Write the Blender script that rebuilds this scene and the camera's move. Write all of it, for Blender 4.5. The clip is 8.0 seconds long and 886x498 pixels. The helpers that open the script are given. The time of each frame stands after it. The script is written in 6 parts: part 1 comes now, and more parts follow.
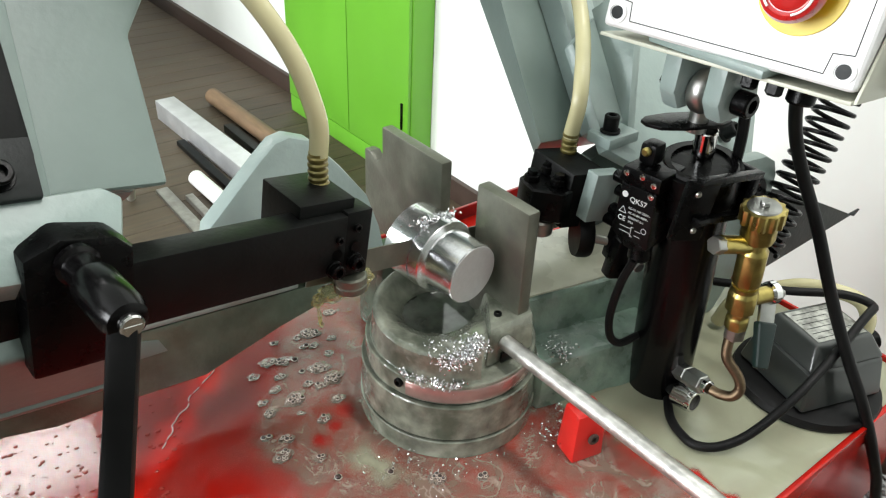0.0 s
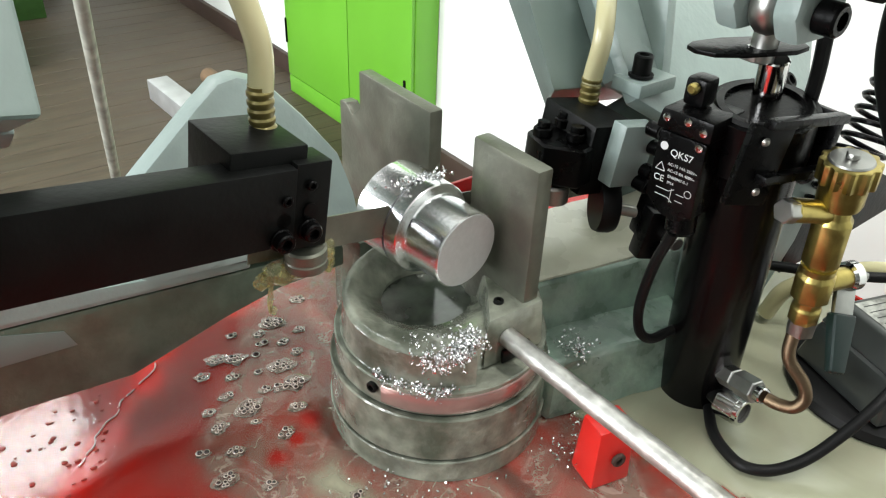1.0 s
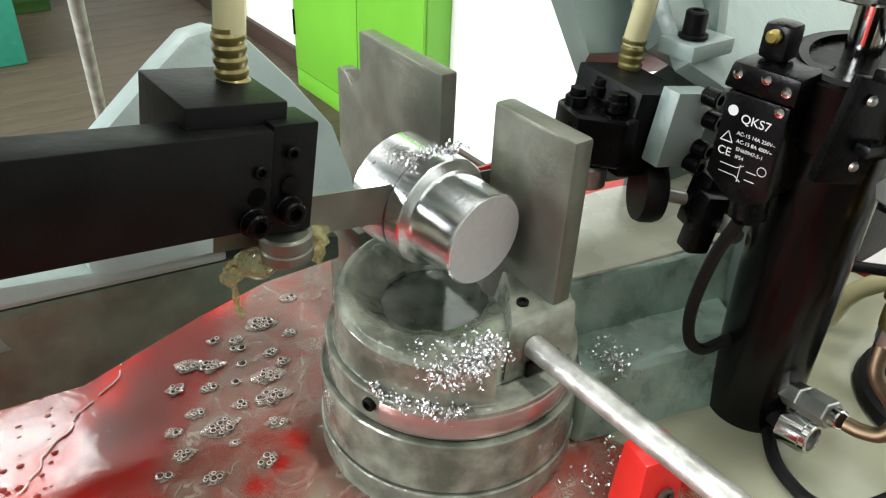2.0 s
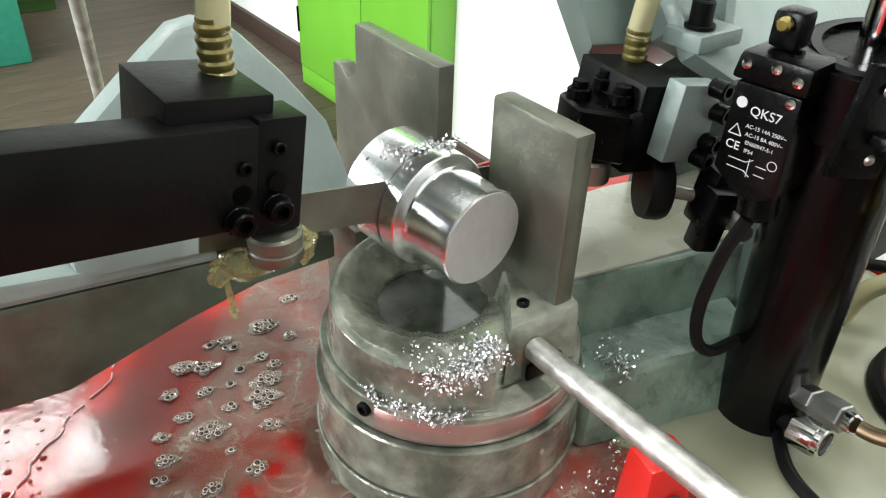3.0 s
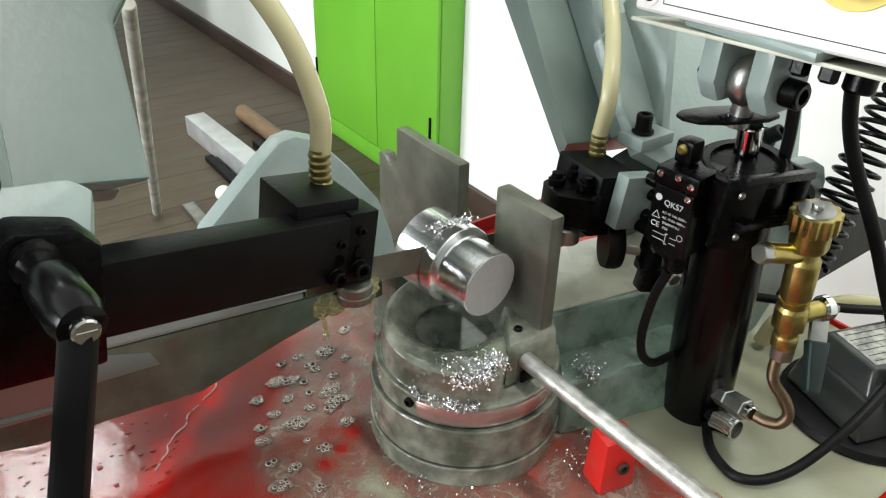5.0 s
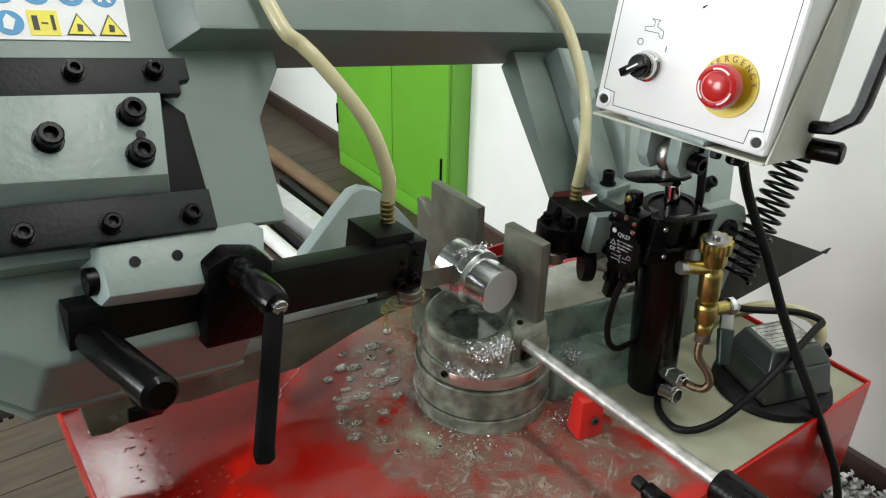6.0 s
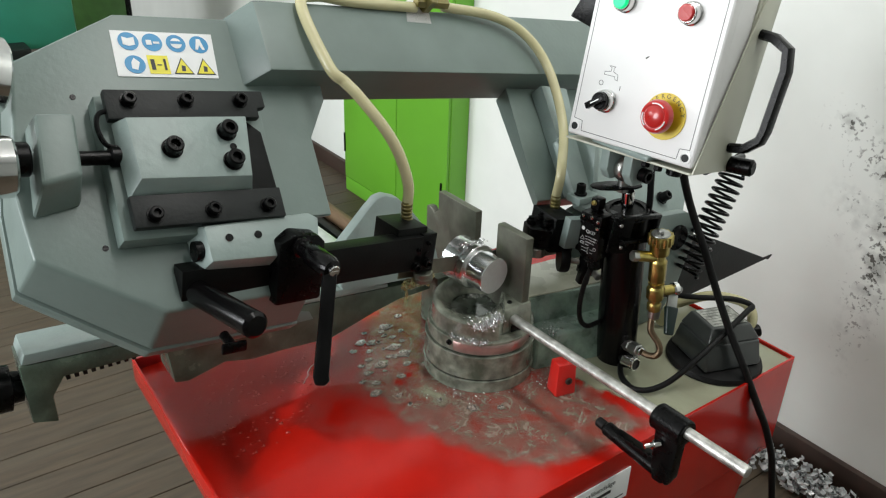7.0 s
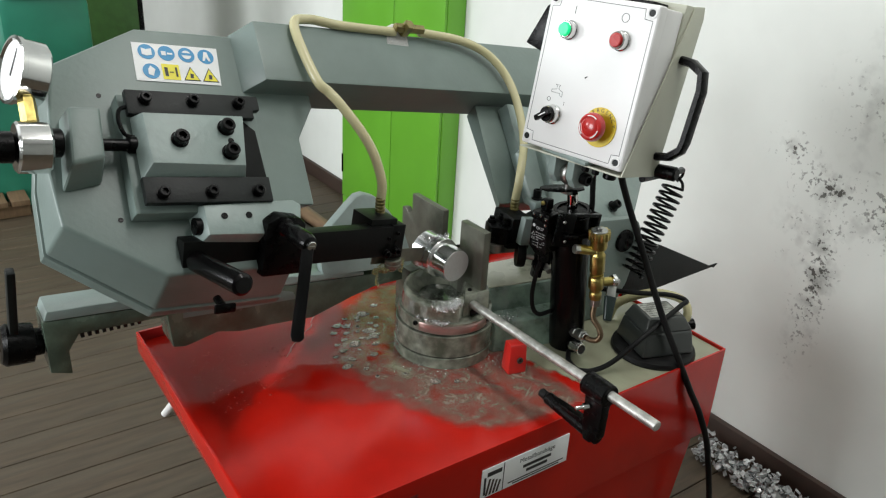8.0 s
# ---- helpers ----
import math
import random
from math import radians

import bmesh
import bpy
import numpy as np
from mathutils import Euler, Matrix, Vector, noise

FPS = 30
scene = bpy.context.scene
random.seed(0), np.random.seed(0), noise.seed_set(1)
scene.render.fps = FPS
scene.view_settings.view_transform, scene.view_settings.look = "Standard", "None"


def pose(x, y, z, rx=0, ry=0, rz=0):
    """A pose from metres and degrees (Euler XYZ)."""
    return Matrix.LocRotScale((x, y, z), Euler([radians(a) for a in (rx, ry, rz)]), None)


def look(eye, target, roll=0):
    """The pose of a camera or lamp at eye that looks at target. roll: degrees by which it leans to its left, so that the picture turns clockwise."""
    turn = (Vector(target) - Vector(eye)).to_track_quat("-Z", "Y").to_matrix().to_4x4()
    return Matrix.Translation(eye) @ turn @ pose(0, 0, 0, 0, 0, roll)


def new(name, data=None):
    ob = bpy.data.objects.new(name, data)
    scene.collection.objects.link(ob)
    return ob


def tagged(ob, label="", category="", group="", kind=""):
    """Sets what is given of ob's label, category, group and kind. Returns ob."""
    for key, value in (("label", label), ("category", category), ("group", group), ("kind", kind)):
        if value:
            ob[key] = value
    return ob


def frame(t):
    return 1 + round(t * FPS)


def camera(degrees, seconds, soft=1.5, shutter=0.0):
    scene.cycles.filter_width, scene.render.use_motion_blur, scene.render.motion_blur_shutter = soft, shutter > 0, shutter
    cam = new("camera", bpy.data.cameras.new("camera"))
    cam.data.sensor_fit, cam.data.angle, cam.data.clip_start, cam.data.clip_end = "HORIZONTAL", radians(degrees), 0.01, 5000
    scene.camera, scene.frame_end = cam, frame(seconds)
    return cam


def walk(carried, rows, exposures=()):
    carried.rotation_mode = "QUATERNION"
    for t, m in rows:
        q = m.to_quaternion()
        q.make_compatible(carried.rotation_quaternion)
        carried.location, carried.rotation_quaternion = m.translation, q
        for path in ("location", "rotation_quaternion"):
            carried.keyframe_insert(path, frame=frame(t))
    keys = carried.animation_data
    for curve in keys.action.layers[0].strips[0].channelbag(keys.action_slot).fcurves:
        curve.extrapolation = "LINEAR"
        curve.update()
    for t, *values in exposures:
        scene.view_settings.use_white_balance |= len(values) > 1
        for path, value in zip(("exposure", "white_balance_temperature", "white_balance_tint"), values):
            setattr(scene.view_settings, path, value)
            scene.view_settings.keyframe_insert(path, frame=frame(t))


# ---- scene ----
cam = camera(59.6, 8.0, soft=1.2)
PATH = [
    (0, (-0.012, -0.425, 1.23), (1.054, 0.88, 0.152), 2.8),
    (0.5, (0.041, -0.385, 1.174), (1.105, 0.916, 0.089), 3.0),
    (1, (0.08, -0.343, 1.132), (1.118, 0.971, 0.039), 2.6),
    (1.5, (0.109, -0.299, 1.089), (1.134, 1.031, 0.003), 2.7),
    (3, (0.143, -0.271, 1.061), (1.144, 1.071, -0.033), 2.1),
    (3.5, (0.134, -0.286, 1.079), (1.128, 1.061, -0.016), 1.9),
    (4, (0.112, -0.311, 1.105), (1.106, 1.049, 0.026), 1.8),
    (4.5, (0.086, -0.348, 1.136), (1.079, 1.027, 0.076), 1.5),
    (4.7, (0.064, -0.365, 1.154), (1.066, 1.012, 0.106), 1.5),
    (5.8, (-0.1, -0.55, 1.303), (0.925, 0.851, 0.311), 1.4),
    (6, (-0.148, -0.595, 1.328), (0.882, 0.821, 0.361), 1.3),
    (6.5, (-0.247, -0.679, 1.36), (0.799, 0.759, 0.444), 1.2),
    (7, (-0.309, -0.788, 1.397), (0.754, 0.652, 0.504), 2.0),
    (7.5, (-0.344, -0.911, 1.408), (0.725, 0.541, 0.544), 2.6),
    (8, (-0.368, -0.973, 1.412), (0.708, 0.501, 0.595), 3.4),
]

# ---- light and exposure: ceiling tube fixtures in a closed workshop room ----
EXPOSURES = [(0, 0.34), (1.5, 0.57), (3.0, 0.61), (3.5, 0.54), (4.5, 0.41), (6.0, -0.26), (7.0, -0.38), (8, -0.49)]
walk(cam, [(t, look(eye, target, roll)) for t, eye, target, roll in PATH], EXPOSURES)

world = bpy.data.worlds.new("world")
scene.world = world
world.use_nodes = True
world.node_tree.nodes["Background"].inputs[0].default_value = (0.8, 0.9, 1.0, 1)
world.node_tree.nodes["Background"].inputs[1].default_value = 0.05


def area_lamp(name, x, y, z, sx, sy, watts, colour=(1.0, 0.98, 0.95)):
    data = bpy.data.lights.new(name, "AREA")
    data.shape, data.size, data.size_y, data.energy, data.color = "RECTANGLE", sx, sy, watts, colour
    ob = new(name, data)
    ob.matrix_world = pose(x, y, z)
    return ob


area_lamp("tube_lamp", 0.75, -0.6, 3.02, 0.16, 1.5, 27)
area_lamp("tube_lamp", 0.1, 2.8, 3.02, 0.55, 0.55, 16)
for wy in (0.3, 2.9):
    area_lamp("window_light", -3.17, wy, 1.75, 1.5, 1.5, 135, (0.95, 0.98, 1.0)).matrix_world = pose(-3.17, wy, 1.75, 0, -90, 0)


# ---- materials ----
def mat(name, base, rough=0.5, metal=0.0, vary=0.12, scale=30.0, bump=0.0, bscale=200.0, tint=None, tscale=4.0, tamount=0.0,
        coat=0.0, emit=0.0, spec=0.5, aniso=None):
    m = bpy.data.materials.new(name)
    m.use_nodes = True
    nt = m.node_tree
    b = nt.nodes["Principled BSDF"]
    b.inputs["Roughness"].default_value = rough
    b.inputs["Metallic"].default_value = metal
    b.inputs["Coat Weight"].default_value = coat
    b.inputs["Coat Roughness"].default_value = 0.08
    b.inputs["Specular IOR Level"].default_value = spec
    tc = nt.nodes.new("ShaderNodeTexCoord")
    src = tc.outputs["Object"]
    if aniso:
        mp = nt.nodes.new("ShaderNodeMapping")
        mp.inputs["Scale"].default_value = aniso
        nt.links.new(src, mp.inputs["Vector"])
        src = mp.outputs["Vector"]

    def noise_tex(s, detail=4.0):
        n = nt.nodes.new("ShaderNodeTexNoise")
        n.inputs["Scale"].default_value = s
        n.inputs["Detail"].default_value = detail
        nt.links.new(src, n.inputs["Vector"])
        return n

    n1 = noise_tex(scale)
    ramp = nt.nodes.new("ShaderNodeMapRange")
    ramp.inputs["To Min"].default_value = 1 - vary
    ramp.inputs["To Max"].default_value = 1 + vary
    ramp.inputs["From Min"].default_value, ramp.inputs["From Max"].default_value = 0.3, 0.7
    nt.links.new(n1.outputs["Fac"], ramp.inputs["Value"])
    mul = nt.nodes.new("ShaderNodeMix")
    mul.data_type, mul.blend_type = "RGBA", "MULTIPLY"
    mul.inputs["Factor"].default_value = 1
    mul.inputs["A"].default_value = (*base, 1)
    nt.links.new(ramp.outputs["Result"], mul.inputs["B"])
    out = mul.outputs["Result"]
    if tint:
        n2 = noise_tex(tscale, 6.0)
        r2 = nt.nodes.new("ShaderNodeMapRange")
        r2.inputs["From Min"].default_value, r2.inputs["From Max"].default_value = 0.48, 0.68
        r2.inputs["To Max"].default_value = tamount
        nt.links.new(n2.outputs["Fac"], r2.inputs["Value"])
        mx = nt.nodes.new("ShaderNodeMix")
        mx.data_type = "RGBA"
        nt.links.new(r2.outputs["Result"], mx.inputs["Factor"])
        nt.links.new(out, mx.inputs["A"])
        mx.inputs["B"].default_value = (*tint, 1)
        out = mx.outputs["Result"]
    nt.links.new(out, b.inputs["Base Color"])
    rr = nt.nodes.new("ShaderNodeMapRange")
    rr.inputs["To Min"].default_value, rr.inputs["To Max"].default_value = max(0.02, rough * 0.8), min(1, rough * 1.2)
    nt.links.new(n1.outputs["Fac"], rr.inputs["Value"])
    nt.links.new(rr.outputs["Result"], b.inputs["Roughness"])
    if bump:
        n3 = noise_tex(bscale, 3.0)
        bp = nt.nodes.new("ShaderNodeBump")
        bp.inputs["Strength"].default_value = bump
        bp.inputs["Distance"].default_value = 0.002
        nt.links.new(n3.outputs["Fac"], bp.inputs["Height"])
        nt.links.new(bp.outputs["Normal"], b.inputs["Normal"])
    if emit:
        b.inputs["Emission Color"].default_value = (*base, 1)
        b.inputs["Emission Strength"].default_value = emit
    return m


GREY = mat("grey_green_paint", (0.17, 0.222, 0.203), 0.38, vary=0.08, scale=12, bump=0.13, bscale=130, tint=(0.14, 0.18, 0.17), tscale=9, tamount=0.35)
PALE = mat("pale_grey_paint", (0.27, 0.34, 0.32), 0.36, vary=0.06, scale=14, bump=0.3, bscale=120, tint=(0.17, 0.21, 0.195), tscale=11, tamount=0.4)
CASTGREEN = mat("mottled_green_casting", (0.19, 0.27, 0.215), 0.28, vary=0.5, scale=30, bump=0.9, bscale=70, tint=(0.33, 0.4, 0.35), tscale=19, tamount=0.85, coat=0.4)
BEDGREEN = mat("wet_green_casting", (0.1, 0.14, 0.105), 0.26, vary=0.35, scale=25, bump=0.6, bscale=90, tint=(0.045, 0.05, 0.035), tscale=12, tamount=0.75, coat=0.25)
RED = mat("red_enamel", (0.5, 0.01, 0.004), 0.2, vary=0.1, scale=8, bump=0.05, bscale=60, tint=(0.28, 0.006, 0.004), tscale=5, tamount=0.45, coat=0.1, spec=0.3)
REDPART = mat("bright_red_paint", (0.62, 0.02, 0.015), 0.3, vary=0.08, scale=20, coat=0.3)
DARK = mat("blackened_steel", (0.0045, 0.005, 0.0047), 0.42, vary=0.25, scale=40, bump=0.12, bscale=200, spec=0.14)
CHAR = mat("charcoal_steel", (0.008, 0.0105, 0.01), 0.45, 0.0, vary=0.2, scale=30, bump=0.2, bscale=200, spec=0.25)
BLACK = mat("black_plastic", (0.0018, 0.0018, 0.0019), 0.28, vary=0.2, scale=60, bump=0.1, bscale=300, spec=0.15)
GLOSSBLACK = mat("black_tube_paint", (0.002, 0.0017, 0.0019), 0.22, vary=0.2, scale=30, bump=0.1, bscale=40, spec=0.2)
RUBBER = mat("black_rubber", (0.005, 0.005, 0.005), 0.5, vary=0.2, scale=50, spec=0.2)
STEEL = mat("ground_steel", (0.36, 0.35, 0.32), 0.34, 0.85, vary=0.18, scale=40, bump=0.12, bscale=150, tint=(0.22, 0.2, 0.17), tscale=22, tamount=0.5)
JAW = mat("worn_jaw_steel", (0.16, 0.165, 0.13), 0.38, 0.5, vary=0.22, scale=35, bump=0.2, bscale=170, tint=(0.12, 0.1, 0.085), tscale=18, tamount=0.6)
WETSTEEL = mat("wet_turntable_iron", (0.235, 0.25, 0.2), 0.24, 0.15, vary=0.5, scale=38, bump=0.8, bscale=110, tint=(0.07, 0.085, 0.06), tscale=24, tamount=0.9, coat=0.6)
ALU = mat("turned_aluminium", (0.86, 0.87, 0.88), 0.16, 1.0, vary=0.06, scale=60, bump=0.06, bscale=400, aniso=(1, 8, 1))
ALUEND = mat("sawn_aluminium_end", (0.55, 0.56, 0.55), 0.5, 0.4, vary=0.05, scale=220, bump=0.15, bscale=900, aniso=(1, 1, 6))
NICKEL = mat("dull_nickel", (0.42, 0.42, 0.4), 0.34, 1.0, vary=0.15, scale=60)
CHROME = mat("chrome", (0.75, 0.75, 0.74), 0.12, 1.0, vary=0.06, scale=40)
RODSTEEL = mat("zinc_rod", (0.52, 0.52, 0.49), 0.42, 0.85, vary=0.3, scale=60, bump=0.25, bscale=240, tint=(0.25, 0.24, 0.21), tscale=45, tamount=0.6)
BRASS = mat("brass", (0.46, 0.37, 0.12), 0.3, 1.0, vary=0.25, scale=60, bump=0.15, bscale=160, tint=(0.2, 0.15, 0.05), tscale=45, tamount=0.5)
COPPER = mat("copper_pipe", (0.19, 0.135, 0.085), 0.45, 1.0, vary=0.2, scale=60)
WALL = mat("white_plaster", (0.82, 0.83, 0.82), 0.85, vary=0.03, scale=6, bump=0.3, bscale=14)
GREEN = mat("lime_green_paint", (0.135, 0.4, 0.03), 0.35, vary=0.05, scale=5, bump=0.04, bscale=30)
BOXWHITE = mat("white_enclosure", (0.8, 0.8, 0.79), 0.35, vary=0.02, scale=10, bump=0.05, bscale=300)
IVORY = mat("ivory_sheet_metal", (0.55, 0.56, 0.46), 0.4, vary=0.04, scale=10)
CREAM = mat("cream_tray_paint", (0.62, 0.62, 0.5), 0.28, vary=0.12, scale=18, tint=(0.46, 0.46, 0.34), tscale=14, tamount=0.6, coat=0.3)
PLANK = mat("floor_plank", (0.064, 0.046, 0.028), 0.58, vary=0.35, scale=10, bump=0.2, bscale=60, aniso=(0.6, 6, 1), tint=(0.085, 0.073, 0.05), tscale=3, tamount=0.4)
SKIRT = mat("brown_skirting", (0.045, 0.027, 0.02), 0.5, vary=0.2, scale=20)
WOOD = mat("timber", (0.16, 0.1, 0.055), 0.6, vary=0.2, scale=14, aniso=(8, 1, 1))
OLIVE = mat("dull_brass_in_hose", (0.2, 0.165, 0.05), 0.3, 0.5, vary=0.2, scale=60, coat=0.4)
# for the unseen west and south walls, darkened to cut bounced fill light
DIMWALL = mat("dimmed_unseen_wall", (0.3, 0.31, 0.29), 0.85, vary=0.05, scale=5)
HOSE = mat("milky_hose", (0.56, 0.52, 0.3), 0.25, vary=0.06, scale=20, coat=0.3)
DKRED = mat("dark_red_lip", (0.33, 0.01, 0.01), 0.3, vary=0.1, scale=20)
SIGNYELLOW = mat("sign_yellow", (0.85, 0.75, 0.02), 0.4, vary=0.02)
YELLOW = mat("yellow_disc", (0.66, 0.5, 0.02), 0.4, vary=0.03)
BLUE = mat("label_blue", (0.02, 0.27, 0.55), 0.4, vary=0.02)
LABEL = mat("label_white", (0.85, 0.86, 0.86), 0.4, vary=0.02)
INK = mat("label_ink", (0.02, 0.02, 0.02), 0.5, vary=0.02)
PRINT = mat("pale_print", (0.7, 0.72, 0.72), 0.5, vary=0.02)
REDBTN = mat("red_button", (0.45, 0.013, 0.012), 0.28, vary=0.03, coat=0.4)
GREENBTN = mat("lit_green_button", (0.0, 0.6, 0.2), 0.3, vary=0.03, emit=1.3)
TEAL = mat("teal_machine_paint", (0.025, 0.2, 0.13), 0.35, vary=0.1, scale=8)
POLE = mat("dirty_pole_paint", (0.36, 0.36, 0.31), 0.5, vary=0.25, scale=30, tint=(0.17, 0.16, 0.13), tscale=25, tamount=0.6)
FLOORWHITE = mat("white_paint", (0.75, 0.75, 0.73), 0.4, vary=0.05)


# ---- mesh builders ----
def xf(bm, m):
    bm.transform(m)
    return bm


def merged(*bms):
    out = bmesh.new()
    for b in bms:
        me = bpy.data.meshes.new("tmp")
        b.to_mesh(me)
        out.from_mesh(me)
        bpy.data.meshes.remove(me)
        b.free()
    return out


def rounded(bm, width, seg=2, angle=30):
    if width > 0:
        edges = [e for e in bm.edges if len(e.link_faces) == 2 and e.calc_face_angle(0) > radians(angle)]
        bmesh.ops.bevel(bm, geom=edges, offset=width, segments=seg, profile=0.6, affect="EDGES", clamp_overlap=True)
    return bm


def box(x0, x1, y0, y1, z0, z1, bev=0.0, seg=2):
    bm = bmesh.new()
    bmesh.ops.create_cube(bm, size=1)
    bm.transform(Matrix.Translation(((x0 + x1) / 2, (y0 + y1) / 2, (z0 + z1) / 2)) @ Matrix.Diagonal((x1 - x0, y1 - y0, z1 - z0, 1)))
    return rounded(bm, bev, seg)


def loft(low, high, z0, z1, bev=0.0, seg=2):
    """Solid between two outlines of as many corners, counter-clockwise."""
    bm = bmesh.new()
    a = [bm.verts.new((x, y, z0)) for x, y in low]
    b = [bm.verts.new((x, y, z1)) for x, y in high]
    bm.faces.new(list(reversed(a)))
    bm.faces.new(b)
    n = len(a)
    for i in range(n):
        j = (i + 1) % n
        bm.faces.new((a[i], a[j], b[j], b[i]))
    bmesh.ops.recalc_face_normals(bm, faces=bm.faces)
    return rounded(bm, bev, seg)


def prism(outline, z0, z1, bev=0.0, seg=2):
    return loft(outline, outline, z0, z1, bev, seg)


XZ = Matrix(((1, 0, 0, 0), (0, 0, -1, 0), (0, 1, 0, 0), (0, 0, 0, 1)))  # outline (x, z), extruded to -y
YZ = Matrix(((0, 0, 1, 0), (1, 0, 0, 0), (0, 1, 0, 0), (0, 0, 0, 1)))  # outline (y, z), extruded to x


def slab_xz(outline, y0, y1, bev=0.0):
    return xf(prism(outline, -y1, -y0, bev), XZ)


def slab_yz(outline, x0, x1, bev=0.0):
    return xf(prism(outline, x0, x1, bev), YZ)


def lathe(profile, seg=32):
    """Solid of revolution about z from (radius, height) pairs."""
    bm = bmesh.new()
    rings = []
    for r, z in profile:
        if r < 1e-6:
            rings.append([bm.verts.new((0, 0, z))])
        else:
            rings.append([bm.verts.new((r * math.cos(2 * math.pi * i / seg), r * math.sin(2 * math.pi * i / seg), z)) for i in range(seg)])
    for a, b in zip(rings, rings[1:]):
        for i in range(seg):
            j = (i + 1) % seg
            if len(a) == 1 and len(b) > 1:
                bm.faces.new((a[0], b[i], b[j]))
            elif len(b) == 1 and len(a) > 1:
                bm.faces.new((a[i], b[0], a[j]))
            elif len(a) > 1:
                bm.faces.new((a[i], a[j], b[j], b[i]))
    for ring, flip in ((rings[0], True), (rings[-1], False)):
        if len(ring) > 1:
            bm.faces.new(list(reversed(ring)) if flip else ring)
    bmesh.ops.recalc_face_normals(bm, faces=bm.faces)
    return bm


def cyl(r, h, bev=0.0, seg=32, r2=None):
    r2 = r if r2 is None else r2
    if bev:
        return lathe([(r - bev, 0), (r, bev), (r2, h - bev), (r2 - bev, h)], seg)
    return lathe([(r, 0), (r2, h)], seg)


def between(a, b):
    """The pose at a whose z axis points to b."""
    a, b = Vector(a), Vector(b)
    return Matrix.Translation(a) @ (b - a).to_track_quat("Z", "Y").to_matrix().to_4x4()


def rod_between(a, b, r, bev=0.0, seg=24):
    return xf(cyl(r, (Vector(b) - Vector(a)).length, bev, seg), between(a, b))


def curve_points(pts, steps=8):
    pts = [Vector(p) for p in pts]
    ext = [pts[0] * 2 - pts[1]] + pts + [pts[-1] * 2 - pts[-2]]
    out = []
    for i in range(1, len(ext) - 2):
        p0, p1, p2, p3 = ext[i - 1:i + 3]
        for s in range(steps):
            t = s / steps
            out.append(0.5 * (2 * p1 + (p2 - p0) * t + (2 * p0 - 5 * p1 + 4 * p2 - p3) * t * t + (3 * p1 - p0 - 3 * p2 + p3) * t ** 3))
    out.append(pts[-1])
    return out


def sweep(pts, r, seg=12, steps=8, smooth_path=True):
    pts = curve_points(pts, steps) if smooth_path else [Vector(p) for p in pts]
    bm = bmesh.new()
    rings, side = [], None
    for i, p in enumerate(pts):
        d = (pts[min(i + 1, len(pts) - 1)] - pts[max(i - 1, 0)]).normalized()
        if side is None:
            side = d.orthogonal().normalized()
        side = (side - d * side.dot(d)).normalized()
        up = d.cross(side)
        rings.append([bm.verts.new(p + r * (math.cos(2 * math.pi * k / seg) * side + math.sin(2 * math.pi * k / seg) * up)) for k in range(seg)])
    for a, b in zip(rings, rings[1:]):
        for k in range(seg):
            j = (k + 1) % seg
            bm.faces.new((a[k], a[j], b[j], b[k]))
    bm.faces.new(list(reversed(rings[0])))
    bm.faces.new(rings[-1])
    bmesh.ops.recalc_face_normals(bm, faces=bm.faces)
    return bm


def cap_screw(r, h, socket=True):
    """Socket head screw along z, with a recessed hexagon."""
    prof = [(r, 0), (r, h - r * 0.15), (r * 0.85, h), (r * 0.55, h)]
    if socket:
        prof += [(r * 0.5, h - r * 0.7), (0, h - r * 0.75)]
    else:
        prof += [(0, h)]
    return lathe(prof, 20)


def hexagon(r, h, bev=0.0008):
    return rounded(lathe([(r, 0), (r, h)], 6), bev, 1)


def link(name, bm, material):
    me = bpy.data.meshes.new(name)
    bm.to_mesh(me)
    bm.free()
    me.polygons.foreach_set("use_smooth", [True] * len(me.polygons))
    me.set_sharp_from_angle(angle=radians(32))
    me.materials.append(material)
    return new(name, me)


def part(name, bm, material, parent, label="", m=None):
    ob = link(name, bm, material)
    ob.parent = parent
    if m is not None:
        ob.matrix_basis = m
    if label:
        tagged(ob, label)
    return ob


def thing(name, label, category, m=None, group=""):
    ob = new(name)
    ob.empty_display_size = 0.02
    if m is not None:
        ob.matrix_basis = m
    return tagged(ob, label, category, group)


def single(name, bm, material, label, category, m=None, group="", kind=""):
    ob = link(name, bm, material)
    if m is not None:
        ob.matrix_basis = m
    return tagged(ob, label, category, group, kind)


def writing(name, text, size, m, material, parent, label=""):
    cu = bpy.data.curves.new("text", "FONT")
    cu.body, cu.size, cu.align_x, cu.align_y, cu.extrude = text, size, "CENTER", "CENTER", 0.0001
    tmp = bpy.data.objects.new("text", cu)
    scene.collection.objects.link(tmp)
    bpy.context.view_layer.update()
    me = bpy.data.meshes.new_from_object(tmp.evaluated_get(bpy.context.evaluated_depsgraph_get()))
    bpy.data.objects.remove(tmp)
    me.materials.clear()
    me.materials.append(material)
    ob = new(name, me)
    ob.parent = parent
    ob.matrix_basis = m
    if label:
        tagged(ob, label)
    return ob


